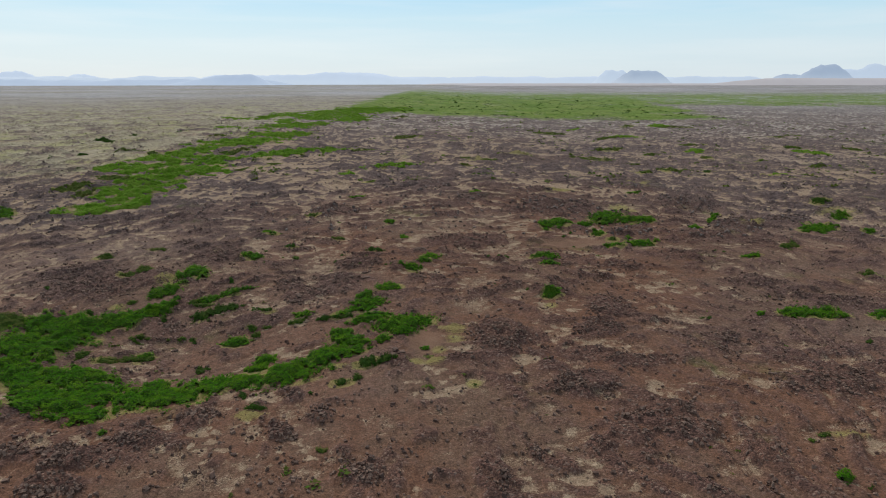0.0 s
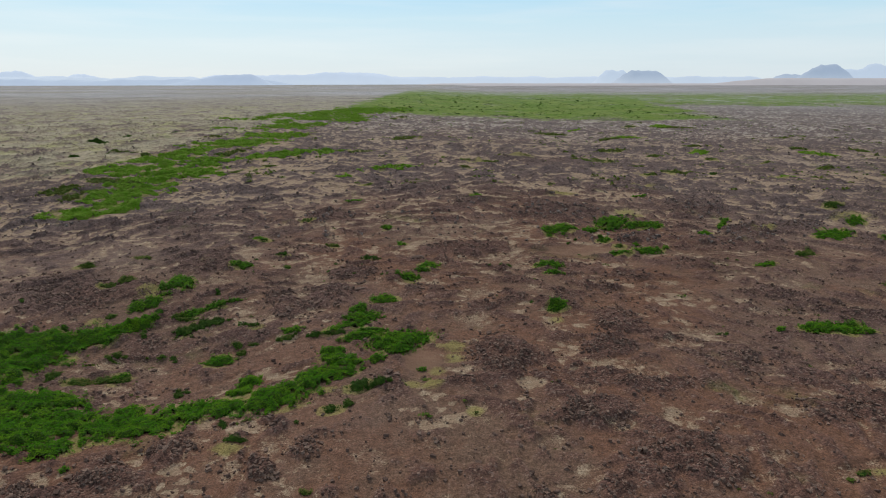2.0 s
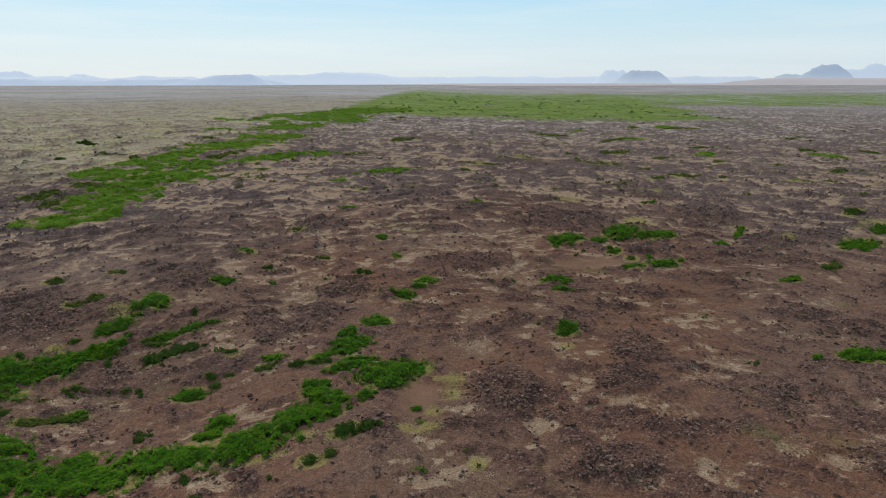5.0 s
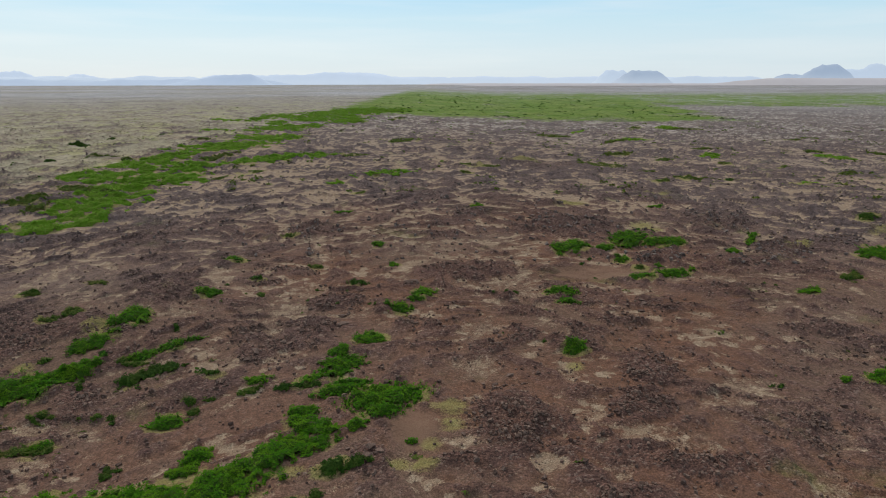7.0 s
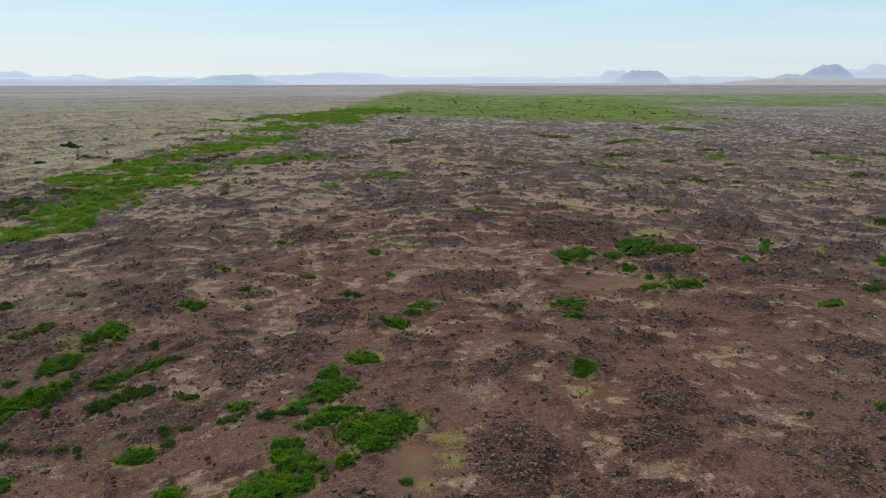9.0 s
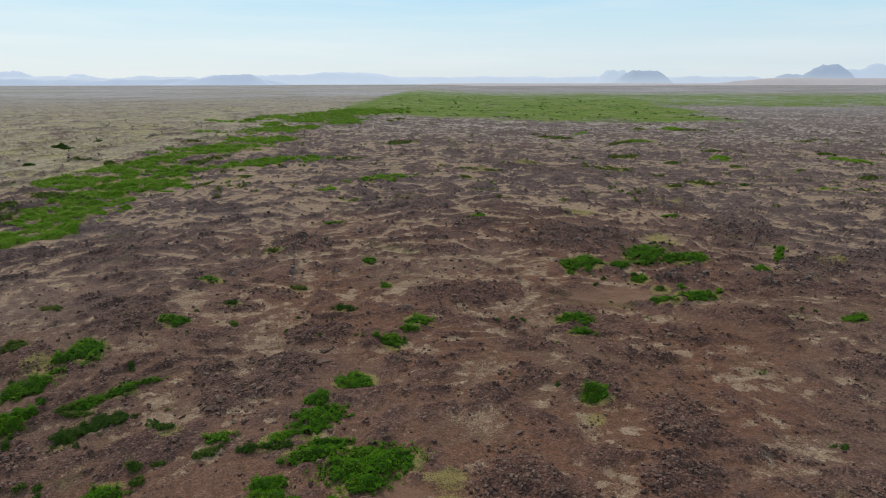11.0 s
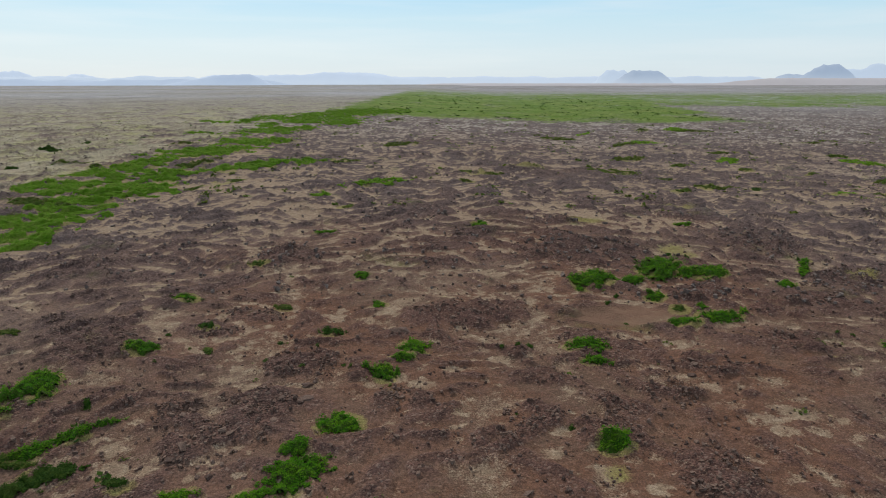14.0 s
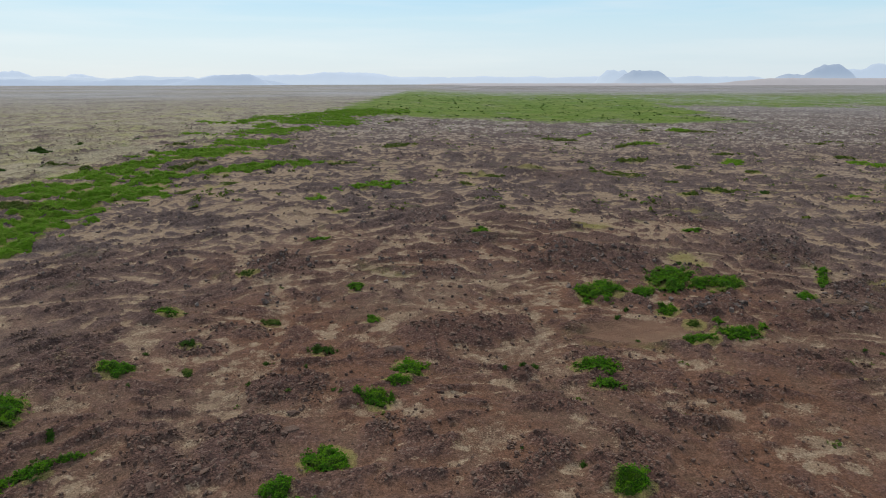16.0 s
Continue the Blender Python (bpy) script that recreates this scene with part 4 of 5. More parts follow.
rubble(57.4, 114, 6.49, 3.79, 38)
rubble(46.4, 108.8, 6.43, 3.93, 45)
rubble(-13.4, 82.4, 3.54, 3.04, 155)
rubble(-15.1, 75.4, 3.18, 2.58, 133)
rubble(-5.5, 52.9, 1.48, 0.89, 102)
rubble(36.3, 78, 4.38, 1.97, 10)
rubble(39.4, 74.4, 4.82, 2.14, 9)
rubble(42.8, 70.9, 3.95, 1.98, 11)
rubble(1, 128.4, 4.92, 4.41, 54)
rubble(-24, 115.2, 5.36, 3.52, 170)
rubble(11.2, 74, 4.38, 2.64, 76)
rubble(16.8, 68.5, 4.9, 2.68, 69)
rubble(14.1, 61.4, 2.9, 2.19, 40)
rubble(-28.9, 37.7, 1.71, 0.86, 141)
rubble(-13.4, 46.6, 1.06, 0.74, 144)
rubble(-17.6, 76, 1.69, 1.05, 165)
rubble(-20.7, 74, 2.06, 1.3, 149)
rubble(-15, 72.2, 2.14, 1.49, 145)
rubble(-17.2, 71.4, 1.53, 0.83, 168)
rubble(-15, 76.7, 1.67, 0.99, 171)
rubble(-33.6, 86.2, 6.39, 3.71, 155)
rubble(-24.2, 89.8, 2.8, 1.83, 161)
rubble(-21.9, 93.8, 3.4, 1.9, 173)
rubble(20.5, 85, 2.15, 0.76, 66)
rubble(5.5, 74.7, 2.48, 2.11, 50)
rubble(16.8, 79.5, 2.75, 1.81, 26)
rubble(21.9, 84.2, 3.17, 2.02, 32)
rubble(31.5, 89.8, 4.52, 2.51, 23)
rubble(39.1, 101, 4.56, 2.54, 35)
rubble(27.3, 103.7, 4.09, 2.55, 24)
rubble(19.7, 120.3, 7.41, 4.93, 23)
rubble(44.2, 124.4, 7.38, 4.16, 39)
rubble(1.7, 94.7, 3.3, 1.66, 4)
rubble(-6, 90.2, 1.55, 0.97, 179)
rubble(-39.3, 89.4, 4.85, 2.41, 139)
rubble(-6.2, 144.5, 5.41, 4.88, 84)
rubble(14.3, 137.3, 5.83, 3.29, 18)
rubble(11.3, 96.5, 1.27, 1.03, 48)
rubble(2.4, 71.4, 1.76, 1.42, 11)
rubble(-4.6, 77, 2.41, 1.86, 175)
# dry basin at the end of the hollow
BASINS.append((-3.4, 57.4, 3.3, 2.04, 98, 1.0))
BASINS.append((16.6, 96.2, 6.15, 3.33, 8, 1.0))


# ---- the ground: one sheet to the horizon, finer where the flight passes ----
def ground_sheet():
    rows = list(np.concatenate([-np.geomspace(5200, 30, 30), np.arange(-24, 29.9, 0.45)]))
    y = 30.0
    while y < 4950:
        rows.append(y)
        y += 0.16 if y < 75 else 0.16 * ((y - 37) / 38) ** 1.27
    rows.append(4950.0)
    rows = np.array(rows)
    inner = np.linspace(-1, 1, 700)
    outer = np.linspace(0, 1, 22)[1:] ** 2
    half = 0.74 * np.maximum(rows, 30) + 7
    edge = np.maximum(5200.0, half + 800)
    cols = [(-half[:, None] - (edge - half)[:, None] * outer[::-1][None]), half[:, None] * inner[None],
            half[:, None] + (edge - half)[:, None] * outer[None]]
    x = np.concatenate(cols, 1)
    y = np.repeat(rows[:, None], x.shape[1], 1)
    n, m = x.shape
    fx, fy = x.ravel(), y.ravel()
    step = np.gradient(rows)
    detail = np.repeat(np.clip(1.3 - step / 1.3, 0, 1)[:, None], m, 1).ravel()
    z = ground_z(fx, fy, detail)
    index = np.arange(n * m).reshape(n, m)
    faces = np.stack([index[:-1, :-1], index[:-1, 1:], index[1:, 1:], index[1:, :-1]], -1).reshape(-1, 4)
    me = mesh_of("ground", np.stack([fx, fy, z], 1), faces, GROUND, True)
    # land cover, and the mask for the painted distance haze
    s = swells(fx, fy)
    away = np.hypot(fx, fy - 20)
    left = np.clip(-fx, 0, None)
    patchy = fbm(fx / 17, fy / 17, 41, 3)
    thin_crease = creases(fx, fy)
    further = ease(50, 140, away)
    rock, _ = rise(fx, fy, detail)
    low = ease(0.10, -0.28, rock) * (1 - further) + ease(0.12, -0.16, rock) * further
    grassy = ease(-0.30, 0.40, fbm(fx / 13, fy / 9, 42, 3) )
    sx, sy = fx + 0.35 * fbm(fx / 0.9, fy / 0.9, 45, 2), fy + 0.35 * fbm(fx / 0.9, fy / 0.9, 46, 2)
    spots = np.maximum(dabs(sx, sy, 1.7, 0.10, 0.44, 43), dabs(sx + 7, sy, 3.1, 0.08, 0.36, 44))
    silt = -0.06 + (0.26 + 0.56 * further) * low + 0.20 * patchy * low + 0.06 * ease(20, 60, left) * further
    silt = silt + (0.88 - 0.35 * further - 0.12 * ease(18, 40, fx) * (1 - further)) * np.clip(1.7 * spots + 0.25, 0, 0.85) * grassy * ease(0.35, 0.0, rock)
    silt = silt + (0.10 + 0.22 * further) * thin_crease * ease(0.25, 0.0, rock)
    silt = silt - 0.16 * ease(12, 55, fx)
    veins = 0.10 * further * ease(520, 250, away)
    silt = np.maximum(silt, 0.18 + 0.75 * np.clip(inside(PALE, fx, fy, 0.3), -0.4, 0.24 + 0.06 * further))
    silt = silt - 0.35 * np.clip(inside(RUBBLE, fx, fy, 0.3), 0, 0.5)
    stony = np.clip(0.95 * ease(-0.15, 0.50 - 0.15 * further, rock) + 0.25 * patchy, 0, 1)
    green = inside(HALO, fx, fy, 0.5)
    moss = np.clip(1.0 * ease(-0.30, 0.22, green), 0, 0.85) * ease(-0.5, 0.5, perlin(fx / 3.1, fy / 3.1, 51) + 0.1) + 0.34 * fbm(fx / 9, fy / 9, 52, 3) - 0.05 + 0.07 * further + 0.12 * ease(10, 60, fx) * further
    moss = np.maximum(moss, 0.35 * ease(0, 0.4, inside(BASINS, fx, fy, 1.0)) * ease(-0.3, 0.4, perlin(fx / 2.3, fy / 2.3, 53)))
    moss = np.maximum(moss, np.clip(0.35 + 0.8 * inside(YELLOW, fx, fy, 0.3), -1, 0.8))
    silt = np.maximum(silt, 0.2 * ease(-0.1, 0.3, inside(BASINS, fx, fy)))
    basin = ease(-0.05, 0.35, inside(BASINS, fx, fy) + 0.25 * fbm(fx / 2.0, fy / 2.0, 54, 3))
    wander = 10 * fbm(fx / 60, fy / 60, 61, 3)
    arc, ring = flow(fx, fy)
    me.attributes.new("flow", 'FLOAT_VECTOR', 'POINT').data.foreach_set("vector", np.stack([arc, ring, 0 * arc], 1).astype(np.float32).ravel())
    heath = ease(74, 100, left + wander) * ease(110, 190, fy) * (0.80 + 0.35 * patchy - 0.45 * s)
    moss = np.maximum(moss, 0.5 * ease(0.3, 0.8, heath) * ease(-0.15, 0.45, fbm(fx / 35, fy / 60, 65, 3)))
    deep = np.maximum(fy, 1)
    meadow = ease(-25, 15, fx + wander + 95 + 0.05 * (deep - 480)) * ease(215, 165, fx + 2 * wander - 0.15 * np.clip(deep - 520, 0, 900)) * ease(430, 510, deep + 3 * wander) * ease(2500, 650, deep)
    second = ease(195, 260, fx) * ease(690, 830, deep + 6 * wander) * ease(2300, 1150, deep) * 0.66
    meadow = np.maximum(meadow, second) * (0.9 + 0.25 * fbm(fx / 70, fy / 120, 62, 3))
    # haze painted into the far ground, growing with distance
    far_haze = ease(70, 1200, away + 4 * wander) * (0.84 + 0.2 * fbm(fx / 300, fy / 300, 63, 3))
    # grey share of soil and lava: grows with distance and towards both sides
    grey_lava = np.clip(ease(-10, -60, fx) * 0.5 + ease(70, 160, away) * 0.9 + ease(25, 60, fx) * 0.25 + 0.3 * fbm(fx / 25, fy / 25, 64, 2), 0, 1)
    for name, values in (("silt", silt), ("rubble", stony), ("moss", moss), ("heath", heath), ("meadow", meadow), ("far_haze", far_haze), ("grey_lava", grey_lava), ("basin", basin), ("veins", veins), ("calm", 0.42 * ease(50, 200, away))):
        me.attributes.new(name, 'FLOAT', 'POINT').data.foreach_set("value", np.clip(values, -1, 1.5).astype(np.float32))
    tagged(new("ground", me), "brown lava plain of mounds with pale silt in the hollows", "ground", kind="structure")


ground_sheet()


# ---- shrubs ----
def cover(spots, x, y, scale):
    q = inside([(*s, 1.0) for s in spots], x, y)
    if scale > 1.7:
        q = np.minimum(q, 0.40) - 0.08
    if scale > 1.7:
        return q + 0.75 * fbm(x / (1.1 * scale), y / (1.1 * scale), 71, 4)
    wide = max(s[3] for s in spots)
    ragged = min(0.55, 0.24 + 0.30 * wide) * fbm(x / (1.1 * scale), y / (1.1 * scale), 71, 3)
    return q - 0.05 + ragged + min(0.30, 0.14 + 0.10 * wide) * fbm(x / 0.5, y / 0.5, 77, 2)


def build_shrub(label, leaf, high, spots, group, kind, fine_leaf, rng):
    reach = max(s[2] for s in spots) * 1.25 + 0.3
    x0, x1 = min(s[0] for s in spots) - reach, max(s[0] for s in spots) + reach
    y0, y1 = min(s[1] for s in spots) - reach, max(s[1] for s in spots) + reach
    small = min(s[3] for s in spots)
    cx, cy = spots[0][0], spots[0][1]
    cz = at_ground(cx, cy)
    noise_size = min(1.6, max(0.3, 0.75 * small)) * (1.0 if fine_leaf < 1.5 else 1.4 * fine_leaf)

    def top(x, y, m):
        wx, wy = x + 0.25 * perlin(x / 0.8, y / 0.8, 74), y + 0.25 * perlin(x / 0.8, y / 0.8, 75)
        domes = np.abs(perlin(wx / (1.0 * fine_leaf), wy / (1.0 * fine_leaf), 72))
        lumps = 0.42 + 1.25 * np.sqrt(domes + 0.01) * 0.8 + 0.20 * perlin(x / (0.4 * fine_leaf), y / (0.4 * fine_leaf), 76) + 0.34 * perlin(x / 2.6, y / 2.6, 73)
        return 0.85 * high * np.clip(m * 2.2, 0, 1) ** 0.7 * np.clip(lumps, 0.2, 1.7)
    # woody core
    step = max(0.12 * fine_leaf, min(0.3, small / 4))
    gx, gy = np.meshgrid(np.arange(x0, x1, step), np.arange(y0, y1, step))
    m = cover(spots, gx, gy, noise_size)
    gz = ground_z(gx.ravel(), gy.ravel()).reshape(gx.shape) + np.where(m > 0, 0.82 * top(gx, gy, m) - 0.03, -0.12)
    keep = m > -0.12
    cell = keep[:-1, :-1] & keep[1:, :-1] & keep[:-1, 1:] & keep[1:, 1:]
    index = np.arange(gx.size).reshape(gx.shape)
    faces = np.stack([index[:-1, :-1], index[:-1, 1:], index[1:, 1:], index[1:, :-1]], -1)[cell]
    if not len(faces):
        return
    thing = tagged(new(kind, None), label, "shrub", group)
    thing.location = (cx, cy, cz)
    used, flat_faces = np.unique(faces, return_inverse=True)
    verts = np.stack([gx.ravel() - cx, gy.ravel() - cy, gz.ravel() - cz], 1)[used]
    part("litter", mesh_of("litter", verts, flat_faces.reshape(-1, 4), TWIG if fine_leaf < 1.5 else leaf, True), thing, "twigs and leaf litter under the leaves")["kind"] = "stuff"
    # leaves in small sprays
    gap = (0.088 if fine_leaf < 1.5 else 0.1) * fine_leaf
    lx, ly = np.meshgrid(np.arange(x0, x1, gap), np.arange(y0, y1, gap))
    lx = lx.ravel() + rng.uniform(-gap, gap, lx.size)
    ly = ly.ravel() + rng.uniform(-gap, gap, ly.size)
    m = cover(spots, lx, ly, noise_size)
    ok = m > 0.01
    lx, ly, m = lx[ok], ly[ok], m[ok]
    twice = 2 if fine_leaf < 1.5 else 1
    lx, ly, m = np.repeat(lx, twice), np.repeat(ly, twice), np.repeat(m, twice)
    lx = lx + rng.normal(0, 0.04 * fine_leaf, lx.size)
    ly = ly + rng.normal(0, 0.04 * fine_leaf, ly.size)
    k = lx.size
    lz = ground_z(lx, ly) + top(lx, ly, m) * rng.uniform(0.82, 1.12, k) + rng.uniform(0.0, 0.05, k) * fine_leaf
    turn, lean = rng.uniform(0, 2 * math.pi, k), rng.uniform(0.0, 0.7, k)
    size = rng.uniform(0.045, 0.088, k) * fine_leaf * (1.0 if fine_leaf < 1.5 else 1.25)
    ax = np.stack([np.cos(turn) * np.cos(lean), np.sin(turn) * np.cos(lean), np.sin(lean)], 1)
    bx = np.stack([-np.sin(turn), np.cos(turn), np.zeros(k)], 1)
    mid = np.stack([lx - cx, ly - cy, lz - cz], 1)
    a, b = ax * size[:, None], bx * (size * 0.55)[:, None]
    verts = np.stack([mid - a, mid + b, mid + a, mid - b], 1).reshape(-1, 3)
    part("foliage", mesh_of("foliage", verts, np.arange(4 * k).reshape(-1, 4), leaf), thing)


leaf_rng = np.random.RandomState(5)
for row in SHRUBS:
    build_shrub(*row, leaf_rng)


# ---- stones ----
def rubble_share(x, y):
    return np.clip(0.10 + 0.9 * np.clip(inside(RUBBLE, x, y, 0.6), 0, 0.5) * 2 + 0.45 * ease(0.1, 0.6, swells(x, y)) * ease(-0.3, 0.5, fbm(x / 17, y / 17, 41, 3)), 0, 1)


def loose_stones(name, count, y0, y1, low, high, material, label, seed, bias=3.2):
    rng = np.random.RandomState(seed)
    y = y0 + (y1 - y0) * rng.uniform(0, 1, count * 6) ** 1.15
    x = rng.uniform(-1, 1, count * 6) * (0.74 * y + 6)
    clump = ease(-0.2, 0.6, perlin(x / 2.1, y / 2.1, 83)) + 0.15
    ok = (rng.uniform(0, 1, x.size) < rubble_share(x, y) * clump) & (inside(GREEN_SPOTS, x, y, 0.2) < 0) & (inside(BASINS, x, y) < 0)
    x, y = x[ok][:count], y[ok][:count]
    k = x.size
    size = low + (high - low) * rng.uniform(0, 1, k) ** bias
    z = ground_z(x, y) + size * 0.12
    corners = np.array([(i, j, h) for h in (-1, 1) for i, j in ((-1, -1), (1, -1), (1, 1), (-1, 1))], float)
    shape = corners[None] * rng.uniform(0.35, 1.0, (k, 8, 3)) * (size[:, None] * rng.uniform(0.55, 1.15, (k, 3)))[:, None] * 0.5
    turn, lean = rng.uniform(0, 6.28, k), rng.normal(0, 0.35, k)
    c, s, cl, sl = np.cos(turn)[:, None], np.sin(turn)[:, None], np.cos(lean)[:, None], np.sin(lean)[:, None]
    yy, zz = shape[..., 1] * cl - shape[..., 2] * sl, shape[..., 1] * sl + shape[..., 2] * cl
    xx = shape[..., 0]
    verts = np.stack([xx * c - yy * s + x[:, None], xx * s + yy * c + y[:, None], zz + z[:, None]], -1).reshape(-1, 3)
    box = np.array([(0, 3, 2, 1), (4, 5, 6, 7), (0, 1, 5, 4), (1, 2, 6, 5), (2, 3, 7, 6), (3, 0, 4, 7)])
    faces = (box[None] + 8 * np.arange(k)[:, None, None]).reshape(-1, 4)
    tagged(new(name, mesh_of(name, verts, faces, material)), label, "stones", kind="stuff")


loose_stones("lava_rubble", 36000, 31, 130, 0.06, 0.42, LAVA, "dark angular lava rubble strewn over the mounds", 91, 2.2)
loose_stones("scoria_gravel", 24000, 31, 85, 0.05, 0.18, SCORIA, "reddish brown scoria gravel on bare soil", 92)
loose_stones("block_lava", 24000, 100, 330, 0.15, 0.7, GREY_LAVA, "grey lava blocks scattered over low mounds", 93)


# ---- scattered tufts too small and many to count ----
def tufts(name, count, box, size, leaf, label, seed, where=None):
    rng = np.random.RandomState(seed)
    x0, x1, y0, y1 = box
    x, y = rng.uniform(x0, x1, count * 3), y0 + (y1 - y0) * rng.uniform(0, 1, count * 3) ** 1.3
    ok = rng.uniform(0, 1, x.size) < ease(-0.2, 0.5, fbm(x / 22, y / 22, seed, 3))
    if where:
        ok &= where(x, y)
    x, y = x[ok][:count], y[ok][:count]
    k, n = x.size, 9
    wide = size * rng.uniform(0.4, 1.3, k) ** 1.5
    px = np.repeat(x, n) + rng.normal(0, 0.45, k * n) * np.repeat(wide, n)
    py = np.repeat(y, n) + rng.normal(0, 0.45, k * n) * np.repeat(wide, n)
    pz = ground_z(px, py) + rng.uniform(0.0, 0.30, k * n) * np.repeat(wide, n)
    turn, lean = rng.uniform(0, 6.28, k * n), rng.uniform(0, 1.0, k * n)
    r = np.repeat(wide, n) * rng.uniform(0.25, 0.5, k * n)
    a = np.stack([np.cos(turn) * np.cos(lean), np.sin(turn) * np.cos(lean), np.sin(lean)], 1) * r[:, None]
    b = np.stack([-np.sin(turn), np.cos(turn), 0 * turn], 1) * (0.7 * r)[:, None]
    mid = np.stack([px, py, pz], 1)
    verts = np.stack([mid - a, mid + b, mid + a, mid - b], 1).reshape(-1, 3)
    tagged(new(name, mesh_of(name, verts, np.arange(4 * k * n).reshape(-1, 4), leaf)), label, "plants", kind="stuff")


tufts("heath_tufts", 430, (-420, -78, 115, 520), 0.6, OLIVE, "dark dwarf shrubs dotted over the pale heath", 201)
tufts("olive_tufts", 900, (-70, 230, 150, 430), 1.0, OLIVE, "olive grass tufts in hollows of the far lava", 202)
tufts("dark_heath_tufts", 140, (-420, -78, 115, 520), 0.7, DEEP, "dark crowberry dotted over the pale heath", 205)
tufts("small_tufts", 500, (-60, 60, 32, 110), 0.35, OLIVE, "small olive grass tufts on gravel", 203, lambda x, y: inside(PALE, x, y, 1.0) > 0)
tufts("willow_tufts", 420, (-60, 30, 26, 120), 0.5, DEEP, "small dark willow tufts scattered round the thickets", 206, lambda x, y: (inside(HALO, x, y, 0.9) > 0) & (perlin(x / 5.0, y / 5.0, 91) > -0.1))
tufts("meadow_shrubs", 800, (-90, 200, 490, 1150), 1.5, DEEP, "dark shrubs dotted over the far green meadow", 204)


def boulder_mesh(seed):
    """A broken block: the hull of scattered corners, its edges chipped."""
    rng = random.Random(seed + 40)
    bm = bmesh.new()
    for k in range(13):
        d = Vector((rng.gauss(0, 1), rng.gauss(0, 1), rng.gauss(0, 1))).normalized() * rng.uniform(0.75, 1.0)
        bm.verts.new((d.x * 0.56, d.y * 0.40, d.z * 0.26))
    hull = bmesh.ops.convex_hull(bm, input=bm.verts)
    bmesh.ops.delete(bm, geom=[v for v in bm.verts if not v.link_faces], context='VERTS')
    bmesh.ops.subdivide_edges(bm, edges=bm.edges[:], cuts=1, use_grid_fill=True)
    for v in bm.verts:
        v.co *= 1 + rng.uniform(-0.09, 0.05)
    me = bpy.data.meshes.new("lava_boulder")
    bm.to_mesh(me)
    bm.free()
    me.materials.append(LAVA)
    return me


BOULDERS = [boulder_mesh(k) for k in range(8)]


def boulder(x, y, size, turn, k, label="grey-brown lava boulder with broken faces, lying in rubble", tall=1.0):
    ob = new("lava_boulder", BOULDERS[k % 8])
    ob.matrix_basis = pose(x, y, at_ground(x, y) + 0.10 * size * tall, 0, 0, turn)
    ob.scale = (size, size, size * tall)
    tagged(ob, label, "boulder", "lava boulders")


stone_rng = random.Random(12)
placed = 0
while placed < 240:
    px, py, a, b, turn, gain = stone_rng.choice(RUBBLE)
    if py > 105:
        continue
    u, v = stone_rng.gauss(0, 0.45) * a, stone_rng.gauss(0, 0.45) * b
    c, s = math.cos(radians(turn)), math.sin(radians(turn))
    x, y = px + u * c - v * s, py + u * s + v * c
    if inside(GREEN_SPOTS, np.array([x]), np.array([y]), 0.4)[0] > 0:
        continue
    boulder(x, y, 0.22 + 0.34 * stone_rng.random() ** 2.5, stone_rng.uniform(0, 360), placed, tall=stone_rng.uniform(0.7, 1.2))
    placed += 1
# single blocks that stand out
boulder(-5.9, 89.9, 2.08, 5, 0, tall=0.6)
boulder(-6.4, 90.1, 1.25, 171, 1, tall=0.8)
boulder(-11.8, 76.2, 1.36, 5, 2, tall=0.6)
boulder(-12.1, 75.7, 0.84, 295, 3, tall=0.8)
boulder(-13.6, 76.0, 0.85, 50, 4, tall=0.8)
boulder(-16.6, 71.7, 0.98, 290, 5, tall=0.8)
boulder(-15.9, 71.3, 0.80, 35, 6, tall=0.8)
boulder(-13.4, 73.1, 0.81, 270, 7, tall=0.8)
boulder(-14.5, 73.1, 0.65, 60, 8, tall=0.8)
boulder(-19.8, 74.6, 0.70, 300, 9, tall=0.8)
boulder(-20.3, 73.6, 0.78, 125, 10, tall=0.8)
boulder(-17.3, 75.8, 0.79, 105, 11, tall=0.8)
boulder(-1.0, 93.2, 0.87, 200, 12, tall=0.8)
boulder(-5.6, 53.8, 0.94, 220, 13, tall=0.8)
boulder(-4.9, 53.3, 0.82, 304, 14, tall=0.8)
boulder(-5.7, 52.8, 0.82, 185, 15, tall=0.8)
boulder(-18.6, 69.8, 1.35, 110, 16, tall=0.8)
boulder(-19.0, 68.8, 1.06, 40, 17, tall=0.8)
boulder(-24.2, 39.6, 0.83, 250, 18, tall=0.8)
boulder(-27.0, 37.3, 0.74, 235, 19, tall=0.8)
boulder(-25.8, 36.7, 0.81, 15, 20, tall=0.8)
boulder(-14.5, 37.6, 0.66, 25, 21, tall=0.8)
boulder(-6.3, 36.3, 0.61, 55, 22, tall=0.8)
boulder(-12.9, 36.0, 0.55, 221, 23, tall=0.8)
boulder(-12.6, 40.4, 0.68, 169, 24, tall=0.8)
boulder(-9.8, 42.9, 0.62, 30, 25, tall=0.8)
boulder(-12.4, 78.8, 1.18, 195, 26, tall=0.8)
boulder(1.6, 41.6, 0.59, 155, 27, tall=0.8)
boulder(9.9, 48.3, 0.86, 335, 28, tall=0.8)
boulder(20.3, 84.0, 0.90, 215, 29, tall=0.8)
boulder(20.2, 84.9, 0.81, 145, 30, tall=0.8)
boulder(19.6, 82.6, 0.88, 180, 31, tall=0.8)
boulder(4.2, 65.4, 0.84, 215, 32, tall=0.8)
boulder(3.0, 64.0, 0.64, 40, 33, tall=0.8)


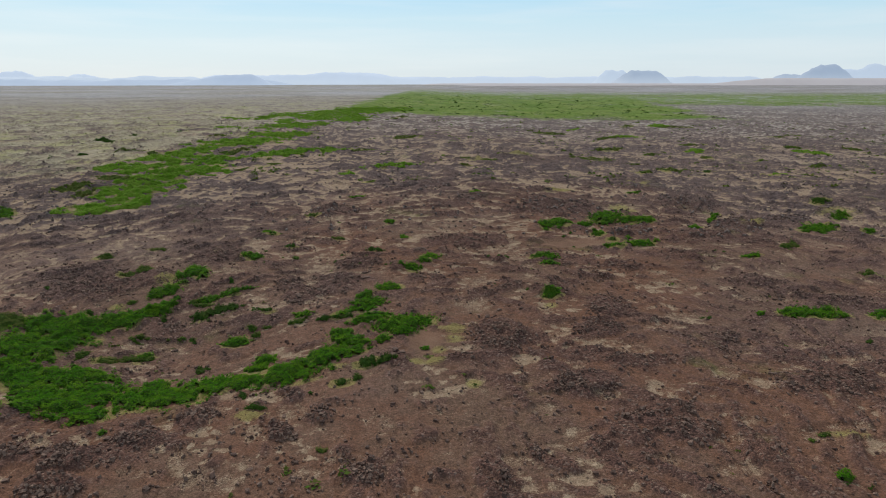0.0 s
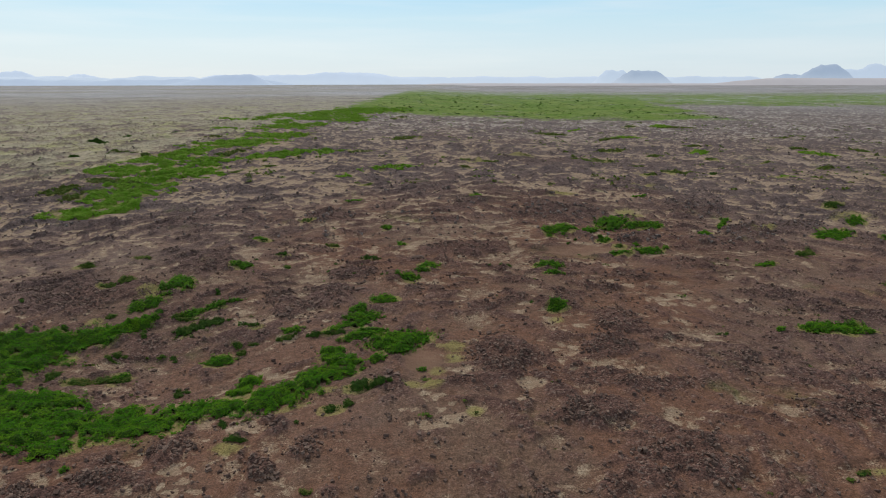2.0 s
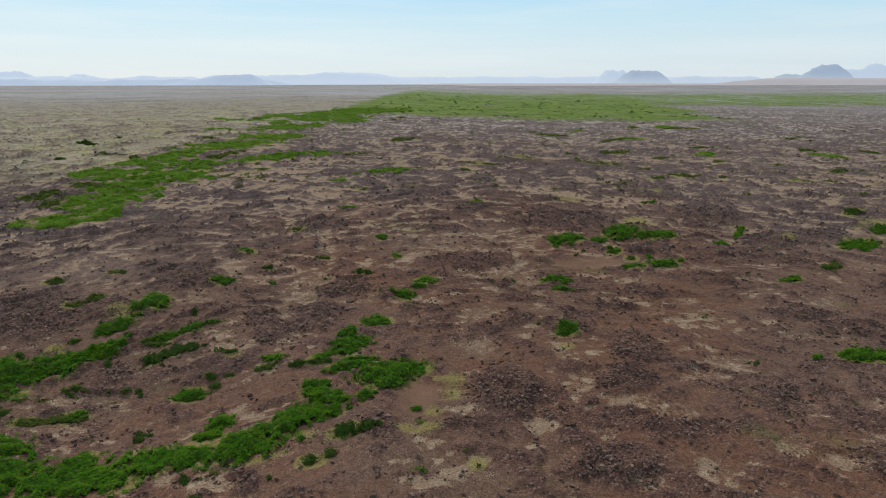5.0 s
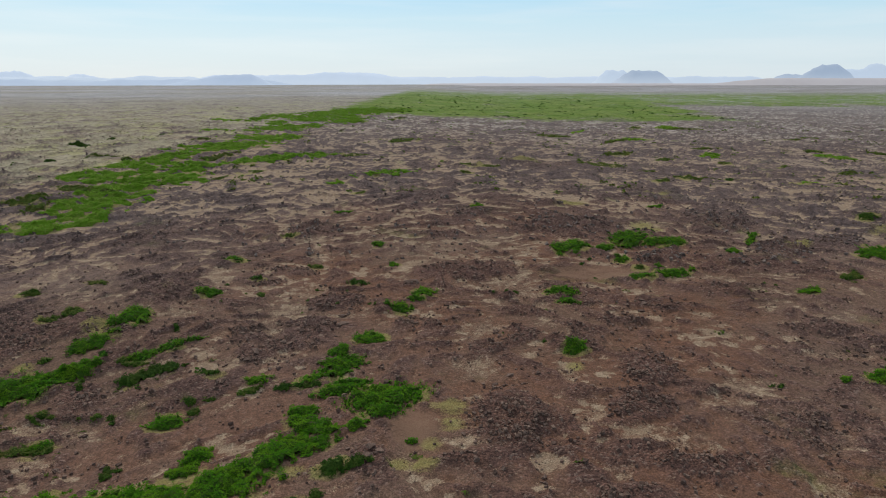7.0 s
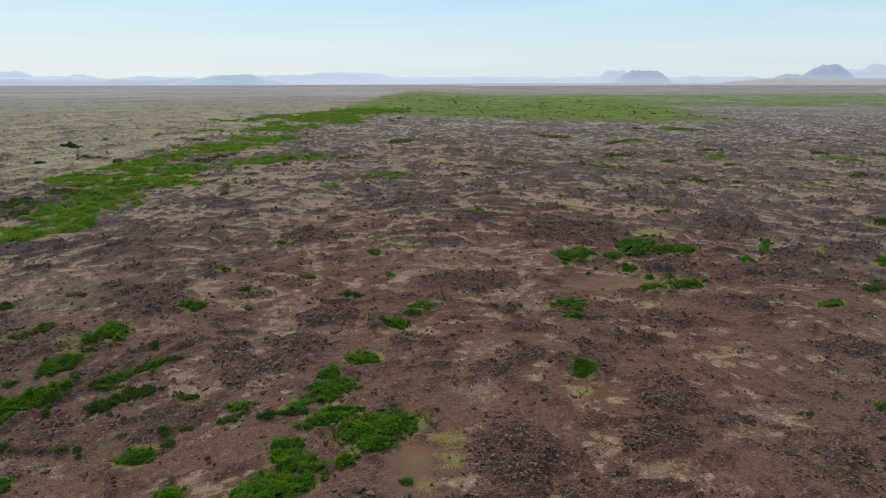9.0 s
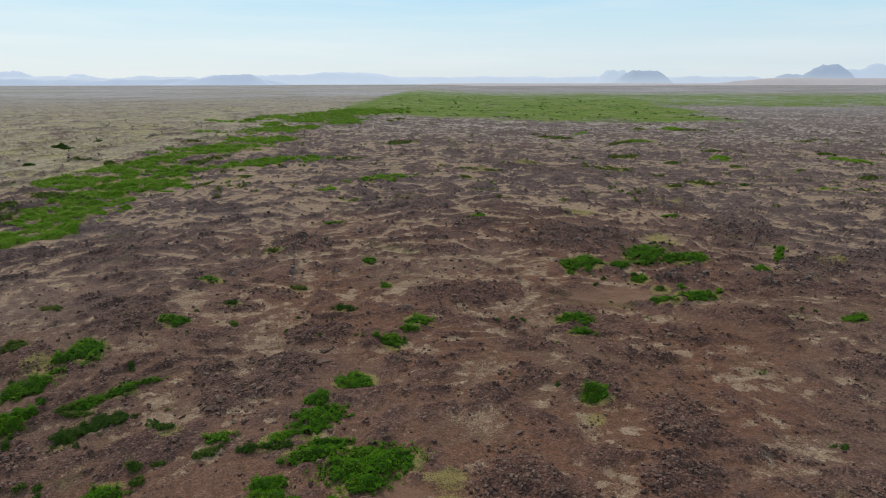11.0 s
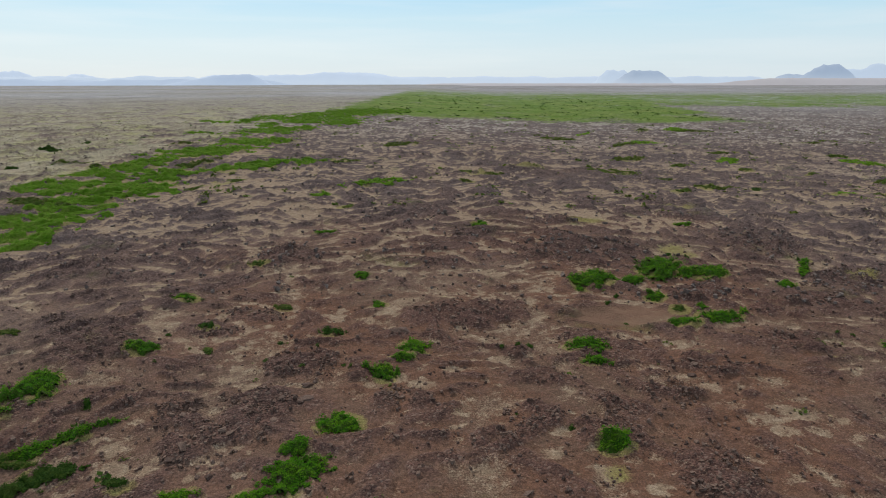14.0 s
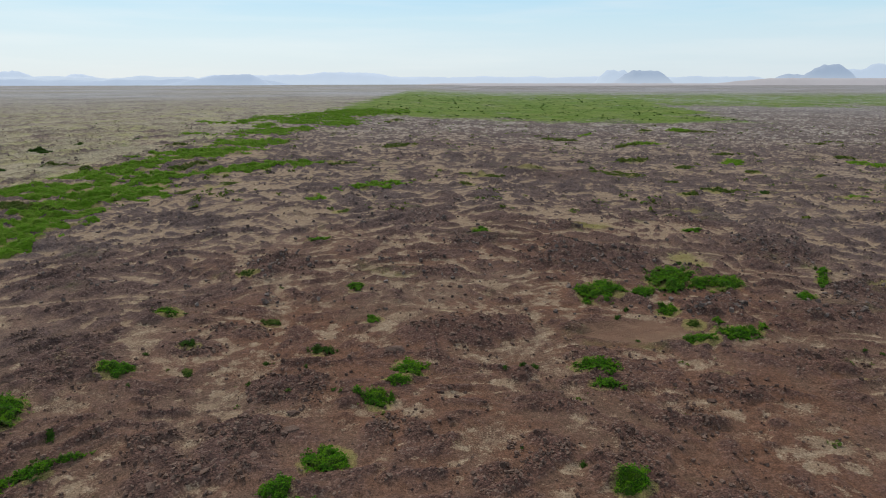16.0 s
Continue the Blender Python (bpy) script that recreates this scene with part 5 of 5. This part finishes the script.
# ---- hills on the horizon ----
def hill(material, y, x0, xc, x1, top, flat_share, rough, label):
    n, m = 90, 14
    u = np.linspace(0, 1, n)
    x = x0 + (x1 - x0) * u
    side = np.where(x < xc, (x - x0) / max(xc - x0, 1), (x1 - x) / max(x1 - xc, 1))
    rise = np.clip(side / (1 - flat_share), 0, 1)
    rise = 0.6 * rise ** 1.35 + 0.4 * ease(0, 1, rise)
    v = np.linspace(-1, 1, m)
    gx, gv = np.meshgrid(x, v)
    across = ease(1.0, 0.1, np.abs(gv))
    worn = 1 + rough * fbm(gx / 260, gv * 1.5 + y, 101, 4) - 0.10 * np.abs(perlin(gx / 60, gv * 3, 102))
    gz = -8 + (top + 8) * rise[None] * across * worn
    gy = y + gv * 140
    index = np.arange(n * m).reshape(m, n)
    faces = np.stack([index[:-1, :-1], index[:-1, 1:], index[1:, 1:], index[1:, :-1]], -1).reshape(-1, 4)
    verts = np.stack([gx.ravel() - xc, gy.ravel() - y, gz.ravel()], 1)
    ob = new("backdrop_hill", mesh_of("backdrop_hill", verts, faces, material, True))
    ob.location = (xc, y, 0)
    tagged(ob, label, "hill", kind="structure")


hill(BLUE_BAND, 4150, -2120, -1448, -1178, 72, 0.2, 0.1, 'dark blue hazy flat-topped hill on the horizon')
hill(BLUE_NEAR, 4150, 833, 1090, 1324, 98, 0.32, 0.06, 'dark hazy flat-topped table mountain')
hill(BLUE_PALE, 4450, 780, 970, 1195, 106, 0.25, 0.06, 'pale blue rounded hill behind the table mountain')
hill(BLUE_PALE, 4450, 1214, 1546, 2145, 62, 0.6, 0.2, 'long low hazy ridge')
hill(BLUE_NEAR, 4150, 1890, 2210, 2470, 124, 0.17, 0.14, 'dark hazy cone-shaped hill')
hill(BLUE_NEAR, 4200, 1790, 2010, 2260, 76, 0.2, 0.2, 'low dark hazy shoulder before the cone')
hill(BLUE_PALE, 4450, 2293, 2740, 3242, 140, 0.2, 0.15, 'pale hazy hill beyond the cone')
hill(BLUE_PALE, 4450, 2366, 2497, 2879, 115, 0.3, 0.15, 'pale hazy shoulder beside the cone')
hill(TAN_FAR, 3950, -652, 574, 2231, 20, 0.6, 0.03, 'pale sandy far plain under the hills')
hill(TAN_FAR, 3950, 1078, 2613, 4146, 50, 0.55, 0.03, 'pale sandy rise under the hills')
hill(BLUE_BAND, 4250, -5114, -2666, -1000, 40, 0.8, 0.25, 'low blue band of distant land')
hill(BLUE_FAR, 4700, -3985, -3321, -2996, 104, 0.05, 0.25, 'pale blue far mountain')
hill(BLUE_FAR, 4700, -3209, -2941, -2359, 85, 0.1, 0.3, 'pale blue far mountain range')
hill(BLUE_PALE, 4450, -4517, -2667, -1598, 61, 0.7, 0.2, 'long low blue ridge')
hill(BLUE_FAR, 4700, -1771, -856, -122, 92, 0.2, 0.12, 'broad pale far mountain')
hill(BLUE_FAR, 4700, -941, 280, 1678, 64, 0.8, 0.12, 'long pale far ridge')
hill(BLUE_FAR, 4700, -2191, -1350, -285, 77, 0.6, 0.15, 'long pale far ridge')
